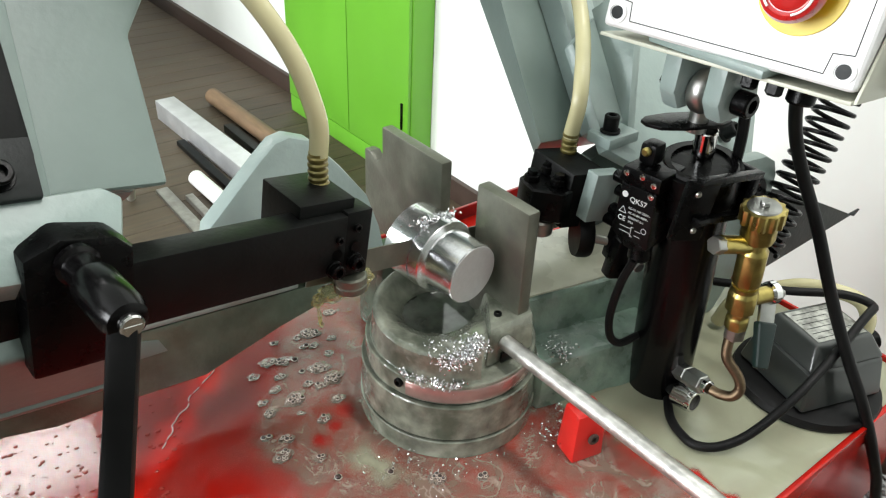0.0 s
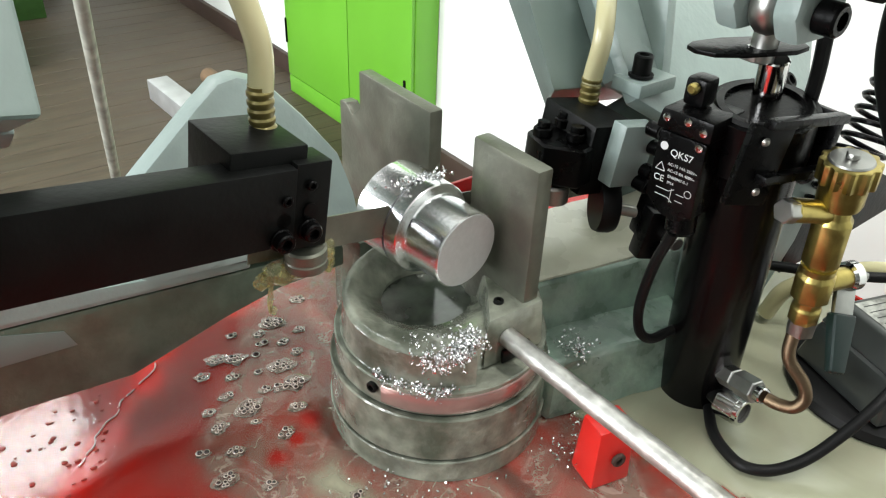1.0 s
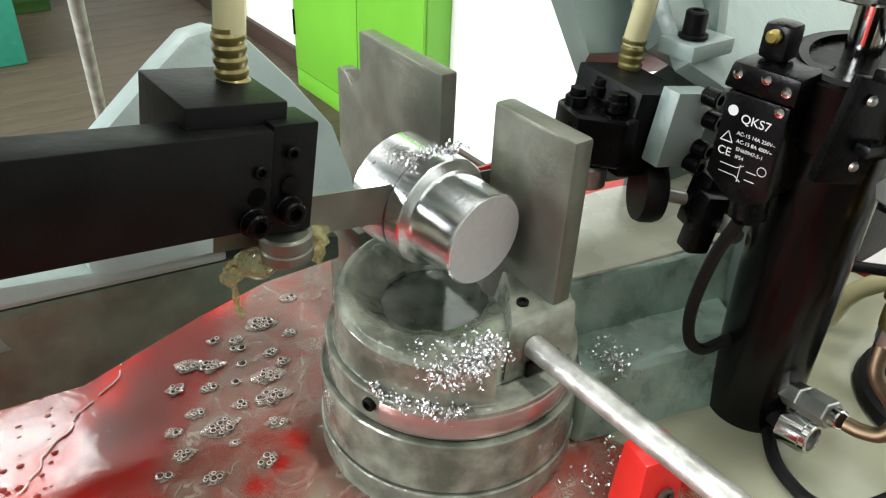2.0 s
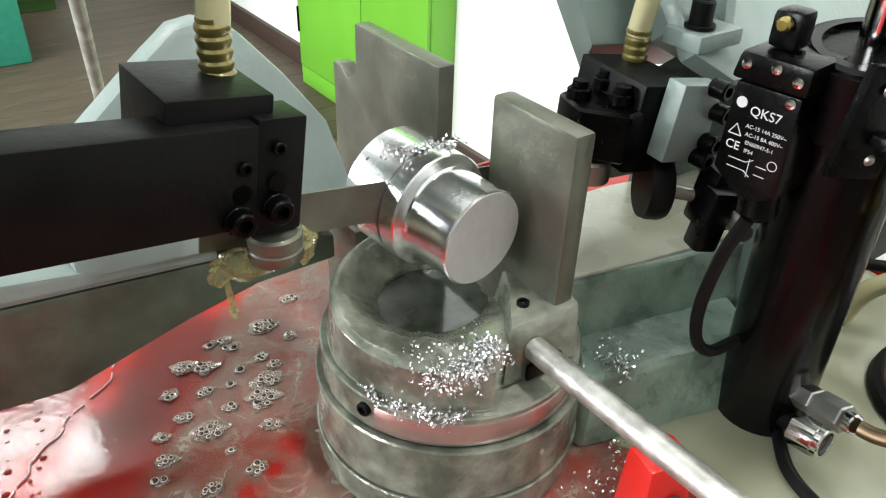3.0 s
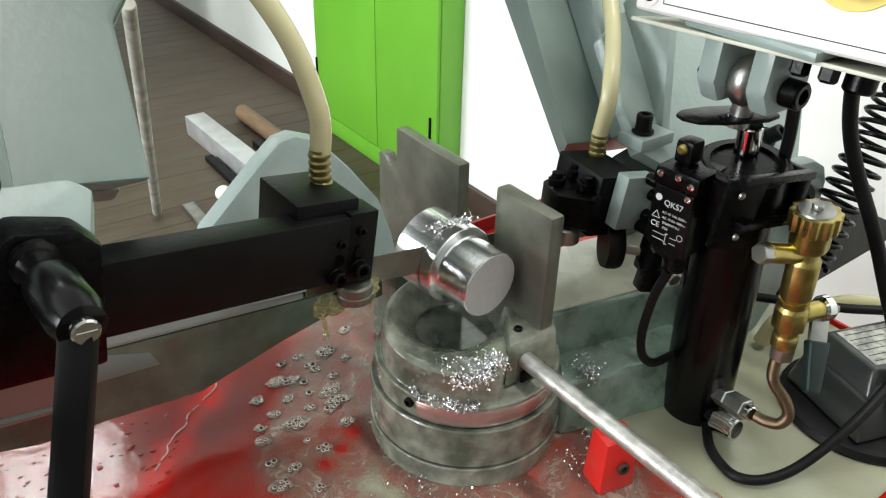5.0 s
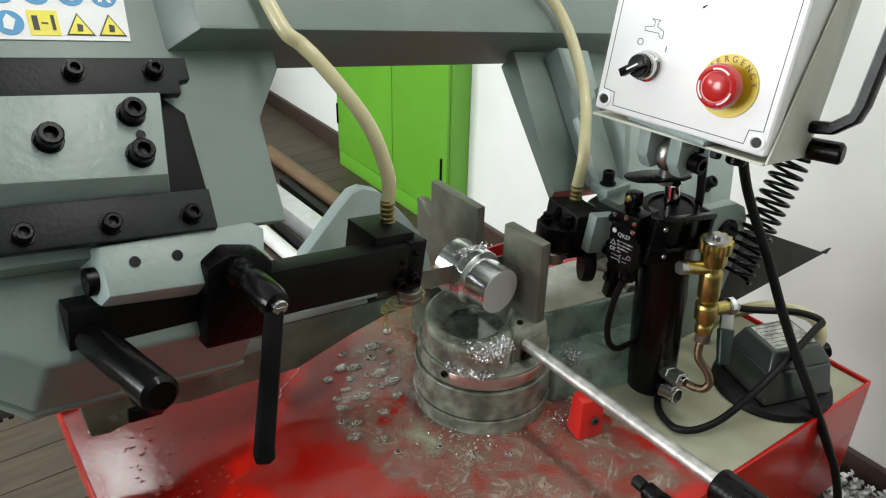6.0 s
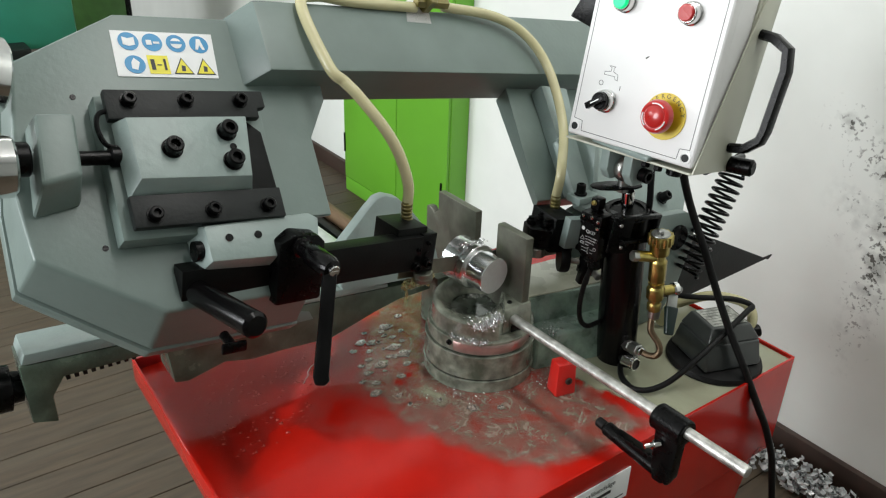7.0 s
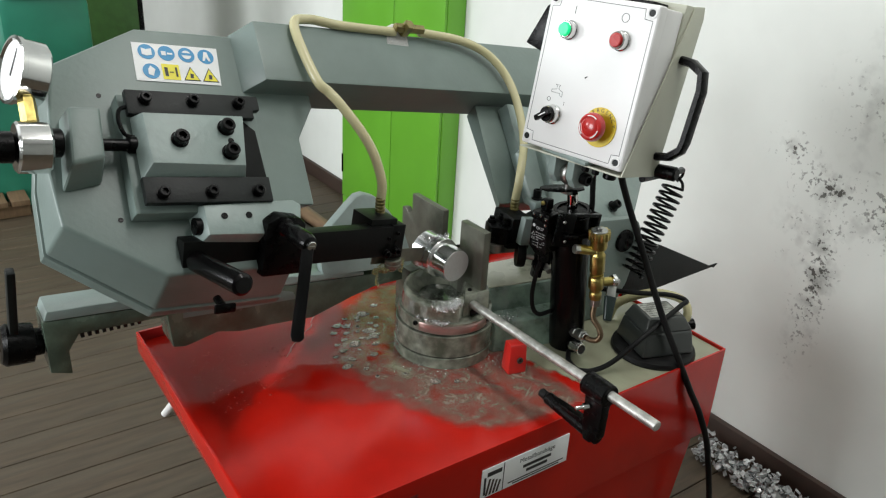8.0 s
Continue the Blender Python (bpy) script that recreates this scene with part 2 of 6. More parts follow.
def stained_wall():
    """White plaster with black mould specks in a few patches."""
    m = mat("mouldy_plaster", (0.78, 0.805, 0.765), 0.85, vary=0.03, scale=6, bump=0.3, bscale=14)
    nt = m.node_tree
    b = nt.nodes["Principled BSDF"]
    old = b.inputs["Base Color"].links[0].from_socket
    tc = nt.nodes.new("ShaderNodeTexCoord")
    total = None
    for y, z, ry, rz, k in ((-0.075, 0.835, 0.13, 0.06, 1.0), (-0.1, 0.6, 0.06, 0.28, 1.0), (-0.12, 1.05, 0.12, 0.18, 0.5), (0.03, 0.9, 0.08, 0.06, 0.8), (-0.27, 0.82, 0.2, 0.12, 1.0), (-0.02, 0.72, 0.07, 0.12, 0.55), (0.3, 1.9, 1.0, 0.3, 0.5)):
        mp = nt.nodes.new("ShaderNodeMapping")
        mp.inputs["Location"].default_value = (0, -y / ry, -z / rz)
        mp.inputs["Scale"].default_value = (0, 1 / ry, 1 / rz)
        nt.links.new(tc.outputs["Object"], mp.inputs["Vector"])
        ln = nt.nodes.new("ShaderNodeVectorMath")
        ln.operation = "LENGTH"
        nt.links.new(mp.outputs["Vector"], ln.inputs[0])
        mr = nt.nodes.new("ShaderNodeMapRange")
        mr.inputs["From Min"].default_value, mr.inputs["From Max"].default_value = 1.3, 0.0
        mr.inputs["To Max"].default_value = k
        nt.links.new(ln.outputs["Value"], mr.inputs["Value"])
        if total is None:
            total = mr.outputs["Result"]
        else:
            mx = nt.nodes.new("ShaderNodeMath")
            mx.operation = "MAXIMUM"
            nt.links.new(total, mx.inputs[0])
            nt.links.new(mr.outputs["Result"], mx.inputs[1])
            total = mx.outputs["Value"]
    last = None
    for scale_, lo, hi in ((85.0, 0.60, 0.66), (22.0, 0.52, 0.72)):
        n = nt.nodes.new("ShaderNodeTexNoise")
        n.inputs["Scale"].default_value, n.inputs["Detail"].default_value = scale_, 5
        nt.links.new(tc.outputs["Object"], n.inputs["Vector"])
        add = nt.nodes.new("ShaderNodeMath")
        add.operation = "MULTIPLY_ADD"
        add.inputs[1].default_value = 0.2
        nt.links.new(total, add.inputs[0])
        nt.links.new(n.outputs["Fac"], add.inputs[2])
        mr = nt.nodes.new("ShaderNodeMapRange")
        mr.inputs["From Min"].default_value, mr.inputs["From Max"].default_value = lo + 0.08, hi + 0.1
        nt.links.new(add.outputs["Value"], mr.inputs["Value"])
        mul = nt.nodes.new("ShaderNodeMath")
        mul.operation = "MULTIPLY"
        nt.links.new(mr.outputs["Result"], mul.inputs[0])
        nt.links.new(total, mul.inputs[1])
        if last is None:
            last = mul.outputs["Value"]
        else:
            half = nt.nodes.new("ShaderNodeMath")
            half.operation = "MULTIPLY_ADD"
            half.inputs[1].default_value = 0.6
            half.use_clamp = True
            nt.links.new(mul.outputs["Value"], half.inputs[0])
            nt.links.new(last, half.inputs[2])
            last = half.outputs["Value"]
    mix = nt.nodes.new("ShaderNodeMix")
    mix.data_type = "RGBA"
    nt.links.new(last, mix.inputs["Factor"])
    nt.links.new(old, mix.inputs["A"])
    mix.inputs["B"].default_value = (0.1, 0.1, 0.088, 1)
    nt.links.new(mix.outputs["Result"], b.inputs["Base Color"])
    return m


def film_material(name, colour, low, high, scale=14.0, rough=0.06, bump=0.25, sheet=False, wisps=0.0):
    """Thin coolant over paint: a milky glossy layer that lets the paint show through in swirls."""
    m = bpy.data.materials.new(name)
    m.use_nodes = True
    nt = m.node_tree
    b = nt.nodes["Principled BSDF"]
    out = nt.nodes["Material Output"]
    b.inputs["Base Color"].default_value = (*colour, 1)
    b.inputs["Roughness"].default_value = rough
    tc = nt.nodes.new("ShaderNodeTexCoord")
    warp = nt.nodes.new("ShaderNodeTexNoise")
    warp.inputs["Scale"].default_value, warp.inputs["Detail"].default_value = scale, 5
    warp.inputs["Distortion"].default_value = 1.1
    nt.links.new(tc.outputs["Object"], warp.inputs["Vector"])
    mr = nt.nodes.new("ShaderNodeMapRange")
    mr.inputs["From Min"].default_value, mr.inputs["From Max"].default_value = 0.35, 0.68
    mr.inputs["To Min"].default_value, mr.inputs["To Max"].default_value = low, high
    nt.links.new(warp.outputs["Fac"], mr.inputs["Value"])
    cover = mr.outputs["Result"]
    if wisps:
        curl = nt.nodes.new("ShaderNodeTexNoise")
        curl.inputs["Scale"].default_value, curl.inputs["Detail"].default_value = 17, 3
        curl.inputs["Distortion"].default_value = 2.6
        nt.links.new(tc.outputs["Object"], curl.inputs["Vector"])
        dist = nt.nodes.new("ShaderNodeMath")
        dist.operation = "SUBTRACT"
        dist.inputs[1].default_value = 0.5
        nt.links.new(curl.outputs["Fac"], dist.inputs[0])
        size = nt.nodes.new("ShaderNodeMath")
        size.operation = "ABSOLUTE"
        nt.links.new(dist.outputs["Value"], size.inputs[0])
        line = nt.nodes.new("ShaderNodeMapRange")
        line.inputs["From Min"].default_value, line.inputs["From Max"].default_value = 0.035, 0.0
        line.inputs["To Max"].default_value = wisps
        nt.links.new(size.outputs["Value"], line.inputs["Value"])
        part_ = nt.nodes.new("ShaderNodeMath")
        part_.operation = "MULTIPLY"
        nt.links.new(line.outputs["Result"], part_.inputs[0])
        nt.links.new(warp.outputs["Fac"], part_.inputs[1])
        tone = nt.nodes.new("ShaderNodeMix")
        tone.data_type = "RGBA"
        tone.inputs["A"].default_value, tone.inputs["B"].default_value = (*colour, 1), (0.55, 0.47, 0.4, 1)
        nt.links.new(part_.outputs["Value"], tone.inputs["Factor"])
        nt.links.new(tone.outputs["Result"], b.inputs["Base Color"])
        top = nt.nodes.new("ShaderNodeMath")
        top.operation = "MAXIMUM"
        nt.links.new(cover, top.inputs[0])
        nt.links.new(part_.outputs["Value"], top.inputs[1])
        cover = top.outputs["Value"]
    rip = nt.nodes.new("ShaderNodeTexNoise")
    rip.inputs["Scale"].default_value, rip.inputs["Distortion"].default_value = 60, 1.5
    nt.links.new(tc.outputs["Object"], rip.inputs["Vector"])
    bp = nt.nodes.new("ShaderNodeBump")
    bp.inputs["Strength"].default_value, bp.inputs["Distance"].default_value = bump, 0.002
    nt.links.new(rip.outputs["Fac"], bp.inputs["Height"])
    nt.links.new(bp.outputs["Normal"], b.inputs["Normal"])
    gl = nt.nodes.new("ShaderNodeBsdfGlossy")
    gl.inputs["Roughness"].default_value = rough
    nt.links.new(bp.outputs["Normal"], gl.inputs["Normal"])
    tr = nt.nodes.new("ShaderNodeBsdfTransparent")
    fr = nt.nodes.new("ShaderNodeFresnel")
    fr.inputs["IOR"].default_value = 1.33
    nt.links.new(bp.outputs["Normal"], fr.inputs["Normal"])
    clear = nt.nodes.new("ShaderNodeMixShader")
    nt.links.new(fr.outputs["Fac"], clear.inputs["Fac"])
    nt.links.new(tr.outputs["BSDF"], clear.inputs[1])
    nt.links.new(gl.outputs["BSDF"], clear.inputs[2])
    mix = nt.nodes.new("ShaderNodeMixShader")
    nt.links.new(cover, mix.inputs["Fac"])
    nt.links.new(clear.outputs["Shader"], mix.inputs[1])
    nt.links.new(b.outputs["BSDF"], mix.inputs[2])
    last = mix
    if sheet:
        at = nt.nodes.new("ShaderNodeAttribute")
        at.attribute_name = "thick"
        bare = nt.nodes.new("ShaderNodeBsdfTransparent")
        last = nt.nodes.new("ShaderNodeMixShader")
        nt.links.new(at.outputs["Fac"], last.inputs["Fac"])
        nt.links.new(bare.outputs["BSDF"], last.inputs[1])
        nt.links.new(mix.outputs["Shader"], last.inputs[2])
    nt.links.new(last.outputs["Shader"], out.inputs["Surface"])
    return m


MOULD = stained_wall()
FILM = film_material("milky_coolant_film", (0.22, 0.16, 0.122), 0.32, 0.76, 22.0, 0.07, 0.3, sheet=True, wisps=0.75)
CLEARFILM = film_material("clear_coolant_film", (0.3, 0.2, 0.17), 0.0, 0.2, 9.0, 0.05, 0.06, sheet=True)
POOL = film_material("thick_coolant_pool", (0.36, 0.37, 0.26), 0.8, 0.97, 10.0, 0.12, 0.06, sheet=True)
STREAM = film_material("yellowish_coolant", (0.5, 0.47, 0.2), 0.15, 0.6, 60.0, 0.05, 0.5)
CLEARDROP = mat("wet_red_drop", (0.3, 0.03, 0.02), 0.12, vary=0.1, scale=50, spec=0.4)
RAFT = film_material("foam_raft", (0.4, 0.32, 0.26), 0.0, 0.6, 220.0, 0.15, 0.3)
BUBBLESHADE = mat("bubble_inner_shade", (0.03, 0.014, 0.012), 0.06, vary=0.2, scale=300, coat=0.6)
LEVER = mat("matt_black_lever", (0.0025, 0.0025, 0.0025), 0.45, vary=0.2, scale=50, spec=0.15)
CLEARLEFT = film_material("rippled_coolant_film", (0.3, 0.2, 0.17), 0.0, 0.06, 9.0, 0.05, 0.12, sheet=True)
RIMGLINT = mat("foam_rim_and_glint", (0.5, 0.42, 0.37), 0.3, vary=0.1, scale=200, coat=0.5)
BOWLSHADE = mat("bowl_coolant_shade", (0.045, 0.058, 0.043), 0.12, vary=0.5, scale=50, bump=0.35, bscale=45, tint=(0.1, 0.12, 0.1), tscale=35, tamount=0.5, coat=0.6)
CHIP = mat("aluminium_chips", (0.82, 0.83, 0.84), 0.22, 1.0, vary=0.1, scale=300)
PINK = mat("pinkish_scale_steel", (0.4, 0.27, 0.24), 0.25, 0.5, vary=0.12, scale=60, coat=0.5)

# ---- the room ----
WX = 1.43
PANZ = 0.645


def room():
    single("floor", box(-3.2, WX, -3.4, 6.2, -0.1, -0.008), SKIRT, "dark wooden subfloor under the planks", "floor", kind="structure")
    single("wall_east", box(WX, WX + 0.2, -3.4, 6.2, -0.1, 3.2), MOULD, "white plastered wall with black mould stains", "wall", kind="structure")
    single("wall_north", box(-3.4, WX + 0.2, 6.2, 6.4, -0.1, 3.2), WALL, "white plastered end wall", "wall", kind="structure")
    west = merged(box(-3.4, -3.2, -3.4, 6.2, -0.1, 1.0), box(-3.4, -3.2, -3.4, 6.2, 2.5, 3.2), box(-3.4, -3.2, -3.4, -0.45, 1.0, 2.5), box(-3.4, -3.2, 1.05, 2.15, 1.0, 2.5), box(-3.4, -3.2, 3.65, 6.2, 1.0, 2.5))
    single("wall_west", west, DIMWALL, "unseen wall with two windows, kept dim to limit fill light", "wall", kind="structure")
    for k, wy in enumerate((0.3, 2.9)):
        w = thing("window_%d" % (k + 1), "white framed workshop window", "window", pose(-3.3, wy, 1.75))
        tagged(w, kind="structure")
        for y0, y1, z0, z1 in ((-0.75, -0.69, -0.75, 0.75), (0.69, 0.75, -0.75, 0.75), (-0.69, 0.69, -0.75, -0.69), (-0.69, 0.69, 0.69, 0.75), (-0.03, 0.03, -0.69, 0.69)):
            part("window_frame", box(-0.03, 0.03, y0, y1, z0, z1, 0.004), FLOORWHITE, w)
    single("wall_south", box(-3.4, WX + 0.2, -3.6, -3.4, -0.1, 3.2), DIMWALL, "unseen wall kept dim to limit fill light", "wall", kind="structure")
    single("ceiling", box(-3.4, WX + 0.2, -3.6, 6.4, 3.2, 3.35), WALL, "white plastered ceiling", "ceiling", kind="structure")
    for y0, y1 in ((-3.4, 1.42), (2.24, 6.2)):
        bm = box(WX - 0.02, WX - 0.001, y0, y1, 0, 0.075, 0.003)
        single("baseboard", bm, SKIRT, "dark brown chipped wooden skirting board", "skirting", kind="structure")


room()


def green_cabinet():
    x0, x1, y0, y1 = 1.335, WX - 0.002, 1.43, 2.235
    c = thing("metal_cabinet", "tall lime green painted metal cabinet against the wall", "cabinet", pose(x0, y0, 0))
    D, W = x1 - x0, y1 - y0
    part("body", box(0.012, D, 0, W, 0.0, 1.95, 0.004), GREEN, c)
    part("door", box(0, 0.011, 0.004, 0.36, 0.07, 1.93, 0.002), GREEN, c)
    part("door", box(0, 0.011, 0.364, W - 0.004, 0.07, 1.93, 0.002), GREEN, c)
    part("plinth", box(0.002, 0.0115, 0.004, W - 0.004, 0.0, 0.066, 0.002), GREEN, c)
    for y, z in ((0.03, 0.2), (0.03, 1.6), (W - 0.014, 0.19), (W - 0.014, 1.6)):
        part("hinge", box(-0.006, 0, y, y + 0.008, z, z + 0.09, 0.002), BLACK, c)


green_cabinet()


# ---- stand and pan ----
def stand():
    s = thing("machine_stand", "red enamelled sheet steel saw stand with a lipped coolant pan", "machine stand", pose(0, 0, 0))
    X0, X1, Y0, Y1 = -0.095, 0.85, -0.25, 0.335
    part("pan", box(X0 + 0.003, X1 - 0.003, Y0 + 0.003, Y1 - 0.003, PANZ - 0.02, PANZ, 0.0), RED, s, "flat red pan floor wet with coolant")
    lip = PANZ + 0.02
    part("lip", box(X0 - 0.002, X0 + 0.0025, Y0, Y1, 0.624, lip, 0.001), RED, s)
    part("lip", box(X1 - 0.0025, X1 + 0.002, Y0, Y1, 0.46, lip - 0.012, 0.001), RED, s)
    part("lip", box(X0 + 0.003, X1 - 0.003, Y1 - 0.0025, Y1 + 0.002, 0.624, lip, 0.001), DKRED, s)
    part("apron", slab_xz([(X0 + 0.003, 0.624), (0.14, 0.624), (0.14, 0.46), (X1 - 0.003, 0.46), (X1 - 0.003, lip - 0.012), (X0 + 0.003, lip - 0.012)], Y0 - 0.002, Y0 + 0.0025, 0.001), RED, s)
    part("cabinet", loft([(0.16, -0.21), (0.79, -0.21), (0.79, 0.25), (0.16, 0.25)], [(0.14, -0.246), (0.846, -0.246), (0.846, 0.27), (0.14, 0.27)], 0.012, 0.6245, 0.004), RED, s)
    for x, y in ((0.2, -0.14), (0.72, -0.14), (0.2, 0.2), (0.72, 0.2)):
        part("foot", box(x - 0.03, x + 0.03, y - 0.03, y + 0.03, 0.0005, 0.02, 0.003), BLACK, s)
    plate = part("type_plate", box(0.258, 0.441, -0.2545, -0.2524, 0.56, 0.616, 0.0005), LABEL, s, "white printed type plate")
    face = -0.2546
    up = Matrix(((1, 0, 0, 0), (0, 0, -1, 0), (0, 1, 0, 0), (0, 0, 0, 1)))
    part("divider", box(0.3005, 0.302, face - 0.0003, face + 0.0002, 0.561, 0.615), INK, plate)
    for k in range(4):
        part("stripe", slab_xz([(0.266 + 0.007 * k, 0.563), (0.270 + 0.007 * k, 0.563), (0.276 + 0.007 * k, 0.585 + 0.003 * (3 - k)), (0.272 + 0.007 * k, 0.585 + 0.003 * (3 - k))], face - 0.0004, face), SKIRT, plate)
    part("bar", box(0.262, 0.266, face - 0.0004, face, 0.566, 0.6), INK, plate)
    part("bar", box(0.268, 0.297, face - 0.0004, face, 0.6, 0.608), INK, plate)
    writing("lettering", "Metallbands\u00e4ge", 0.0125, Matrix.Translation((0.372, face, 0.603)) @ up, INK, plate)
    for z, w in ((0.5895, 0.06), (0.5795, 0.045)):
        part("bar", box(0.372 - w / 2, 0.372 + w / 2, face - 0.0004, face, z - 0.0028, z + 0.0028), INK, plate)
    for z, w in ((0.569, 0.12), (0.5645, 0.1)):
        part("bar", box(0.372 - w / 2, 0.372 + w / 2, face - 0.0004, face, z - 0.001, z + 0.001), INK, plate)
    return s


STAND = stand()


def wavy(outline, amp, n=6, seed=1):
    """An outline with uneven edges."""
    out = []
    for i, (x, y) in enumerate(outline):
        x2, y2 = outline[(i + 1) % len(outline)]
        for k in range(n):
            t = k / n
            px_, py_ = x + (x2 - x) * t, y + (y2 - y) * t
            v = noise.noise_vector(Vector((px_ * 22, py_ * 22, seed)))
            out.append((px_ + amp * v.x, py_ + amp * v.y))
    return out


def inside(p, poly):
    """Signed distance to an outline, positive inside."""
    x, y = p
    best, odd = 9.0, False
    for (x0, y0), (x1, y1) in zip(poly, poly[1:] + poly[:1]):
        dx, dy = x1 - x0, y1 - y0
        t = max(0, min(1, ((x - x0) * dx + (y - y0) * dy) / (dx * dx + dy * dy + 1e-12)))
        best = min(best, math.hypot(x - x0 - t * dx, y - y0 - t * dy))
        if (y0 > y) != (y1 > y) and x < x0 + (y - y0) * dx / (dy + 1e-12):
            odd = not odd
    return best if odd else -best


def film_sheet(outline, feather, z, step=0.006, seed=1, thin=()):
    """A sheet of liquid that thins out to nothing along its edge; the thickness is stored per corner."""
    xs, ys = [p[0] for p in outline], [p[1] for p in outline]
    nx, ny = int((max(xs) - min(xs)) / step) + 2, int((max(ys) - min(ys)) / step) + 2
    bm = bmesh.new()
    lay = bm.verts.layers.float.new("thick")
    grid = {}
    for i in range(nx):
        for j in range(ny):
            x, y = min(xs) + i * step, min(ys) + j * step
            d = inside((x, y), outline) + 0.014 * noise.noise(Vector((x * 28, y * 28, seed))) + 0.007 * noise.noise(Vector((x * 70, y * 70, seed)))
            if d > -step * 1.5 and -0.0915 < x < 0.8465 and -0.2465 < y < 0.3315:
                v = bm.verts.new((x, y, z))
                k = max(0.0, min(1.0, d / feather))
                for hx_, hy_, hr in thin:
                    k *= 1 - math.exp(-((x - hx_) ** 2 + (y - hy_) ** 2) / (hr * hr) * (1 + 0.5 * noise.noise(Vector((x * 60, y * 60, 4)))))
                v[lay] = k * k * (3 - 2 * k)
                grid[i, j] = v
    for (i, j), v in grid.items():
        q = [grid.get((i + 1, j)), grid.get((i + 1, j + 1)), grid.get((i, j + 1))]
        if all(q):
            bm.faces.new((v, *q))
    return bm


def coolant():
    main = [(0.278, 0.24), (0.247, 0.191), (0.215, 0.165), (0.19, 0.12), (0.172, 0.085), (0.188, 0.0), (0.213, -0.092), (0.251, -0.174), (0.304, -0.218), (0.37, -0.238), (0.52, -0.243), (0.5, -0.09), (0.5, 0.1), (0.5, 0.32), (0.36, 0.325), (0.3, 0.27)]
    single("coolant_film", film_sheet(main, 0.028, PANZ + 0.0014, 0.004, seed=2, thin=((0.29, 0.093, 0.013), (0.268, 0.078, 0.008), (0.245, 0.07, 0.01))), FILM, "thin milky swirling coolant film on the red pan", "coolant", kind="structure")
    edge = [(0.22, 0.262), (0.213, 0.245), (0.195, 0.222), (0.178, 0.208), (0.16, 0.195), (0.128, 0.165), (0.1, 0.13), (0.04, 0.07)]
    left = [(-0.09, -0.1), (-0.03, 0.0)] + edge[::-1] + [(0.22, 0.33), (-0.09, 0.33)]
    single("coolant_film", film_sheet(left, 0.02, PANZ + 0.0007, seed=5), CLEARLEFT, "rippled wet coolant film on the red pan", "coolant", kind="structure")
    mid = edge + [(0.1, -0.02), (0.22, -0.08), (0.32, 0.0), (0.32, 0.2), (0.3, 0.33), (0.22, 0.33)]
    single("coolant_film", film_sheet(mid, 0.02, PANZ + 0.001, seed=6), CLEARFILM, "clear smooth coolant film on the red pan", "coolant", kind="structure")
    line = curve_points([(x, y, PANZ + 0.001) for x, y in edge[:7]], 12)
    line = [p + Vector((0.007 * noise.noise(p * 55), 0.004 * noise.noise(p * 80 + Vector((3, 0, 0))), 0)) for p in line]
    # pale broken strips paint the highlight along the film edge
    for a, b in ((0, 9), (11, 16), (18, 30), (33, 38), (40, 46), (48, 62), (63, 66)):
        single("edge_glint", sweep(line[a:b + 1], 0.0007, 7, 1, False), RIMGLINT, "pale strip painted as the highlight on the coolant edge", "coolant", kind="structure")
    # feathered greenish patch over the film
    green = [(0.25, 0.055), (0.288, 0.045), (0.305, 0.008), (0.3, -0.03), (0.262, -0.03), (0.24, 0.02)]
    single("coolant_pool", film_sheet(green, 0.045, PANZ + 0.0019, 0.004, seed=9), POOL, "small greenish patch on the coolant at the turntable", "coolant", kind="structure")
    pool = [(0.474, -0.06), (0.5, -0.12), (0.54, -0.28), (0.8, -0.28), (0.88, -0.28), (0.88, -0.1), (0.86, 0.0), (0.74, 0.12), (0.5, 0.12)]
    single("coolant_pool", film_sheet(pool, 0.009, PANZ + 0.0021, 0.004, seed=8), POOL, "pale greenish cream coolant pool in the pan", "coolant", kind="structure")


coolant()


def drops():
    """Splashed drops on the paint beside the film."""
    rng = random.Random(21)
    bms = []
    for _ in range(260):
        x, y = -0.05 + 0.25 * rng.random(), 0.04 + 0.2 * rng.random()
        if y < 1.5 * x - 0.06 + 0.01 * rng.random():
            continue
        r = rng.uniform(0.0007, 0.0028)
        bms.append(xf(lathe([(r, 0), (r * 0.8, r * 0.25), (r * 0.4, r * 0.38), (0, r * 0.42)], 9), Matrix.Translation((x, y, PANZ + 0.0009)) @ Matrix.Diagonal((1, rng.uniform(0.5, 1), 1, 1))))
    single("coolant_drops", merged(*bms), CLEARDROP, "small clear coolant drops on the red pan", "coolant", kind="stuff")


drops()


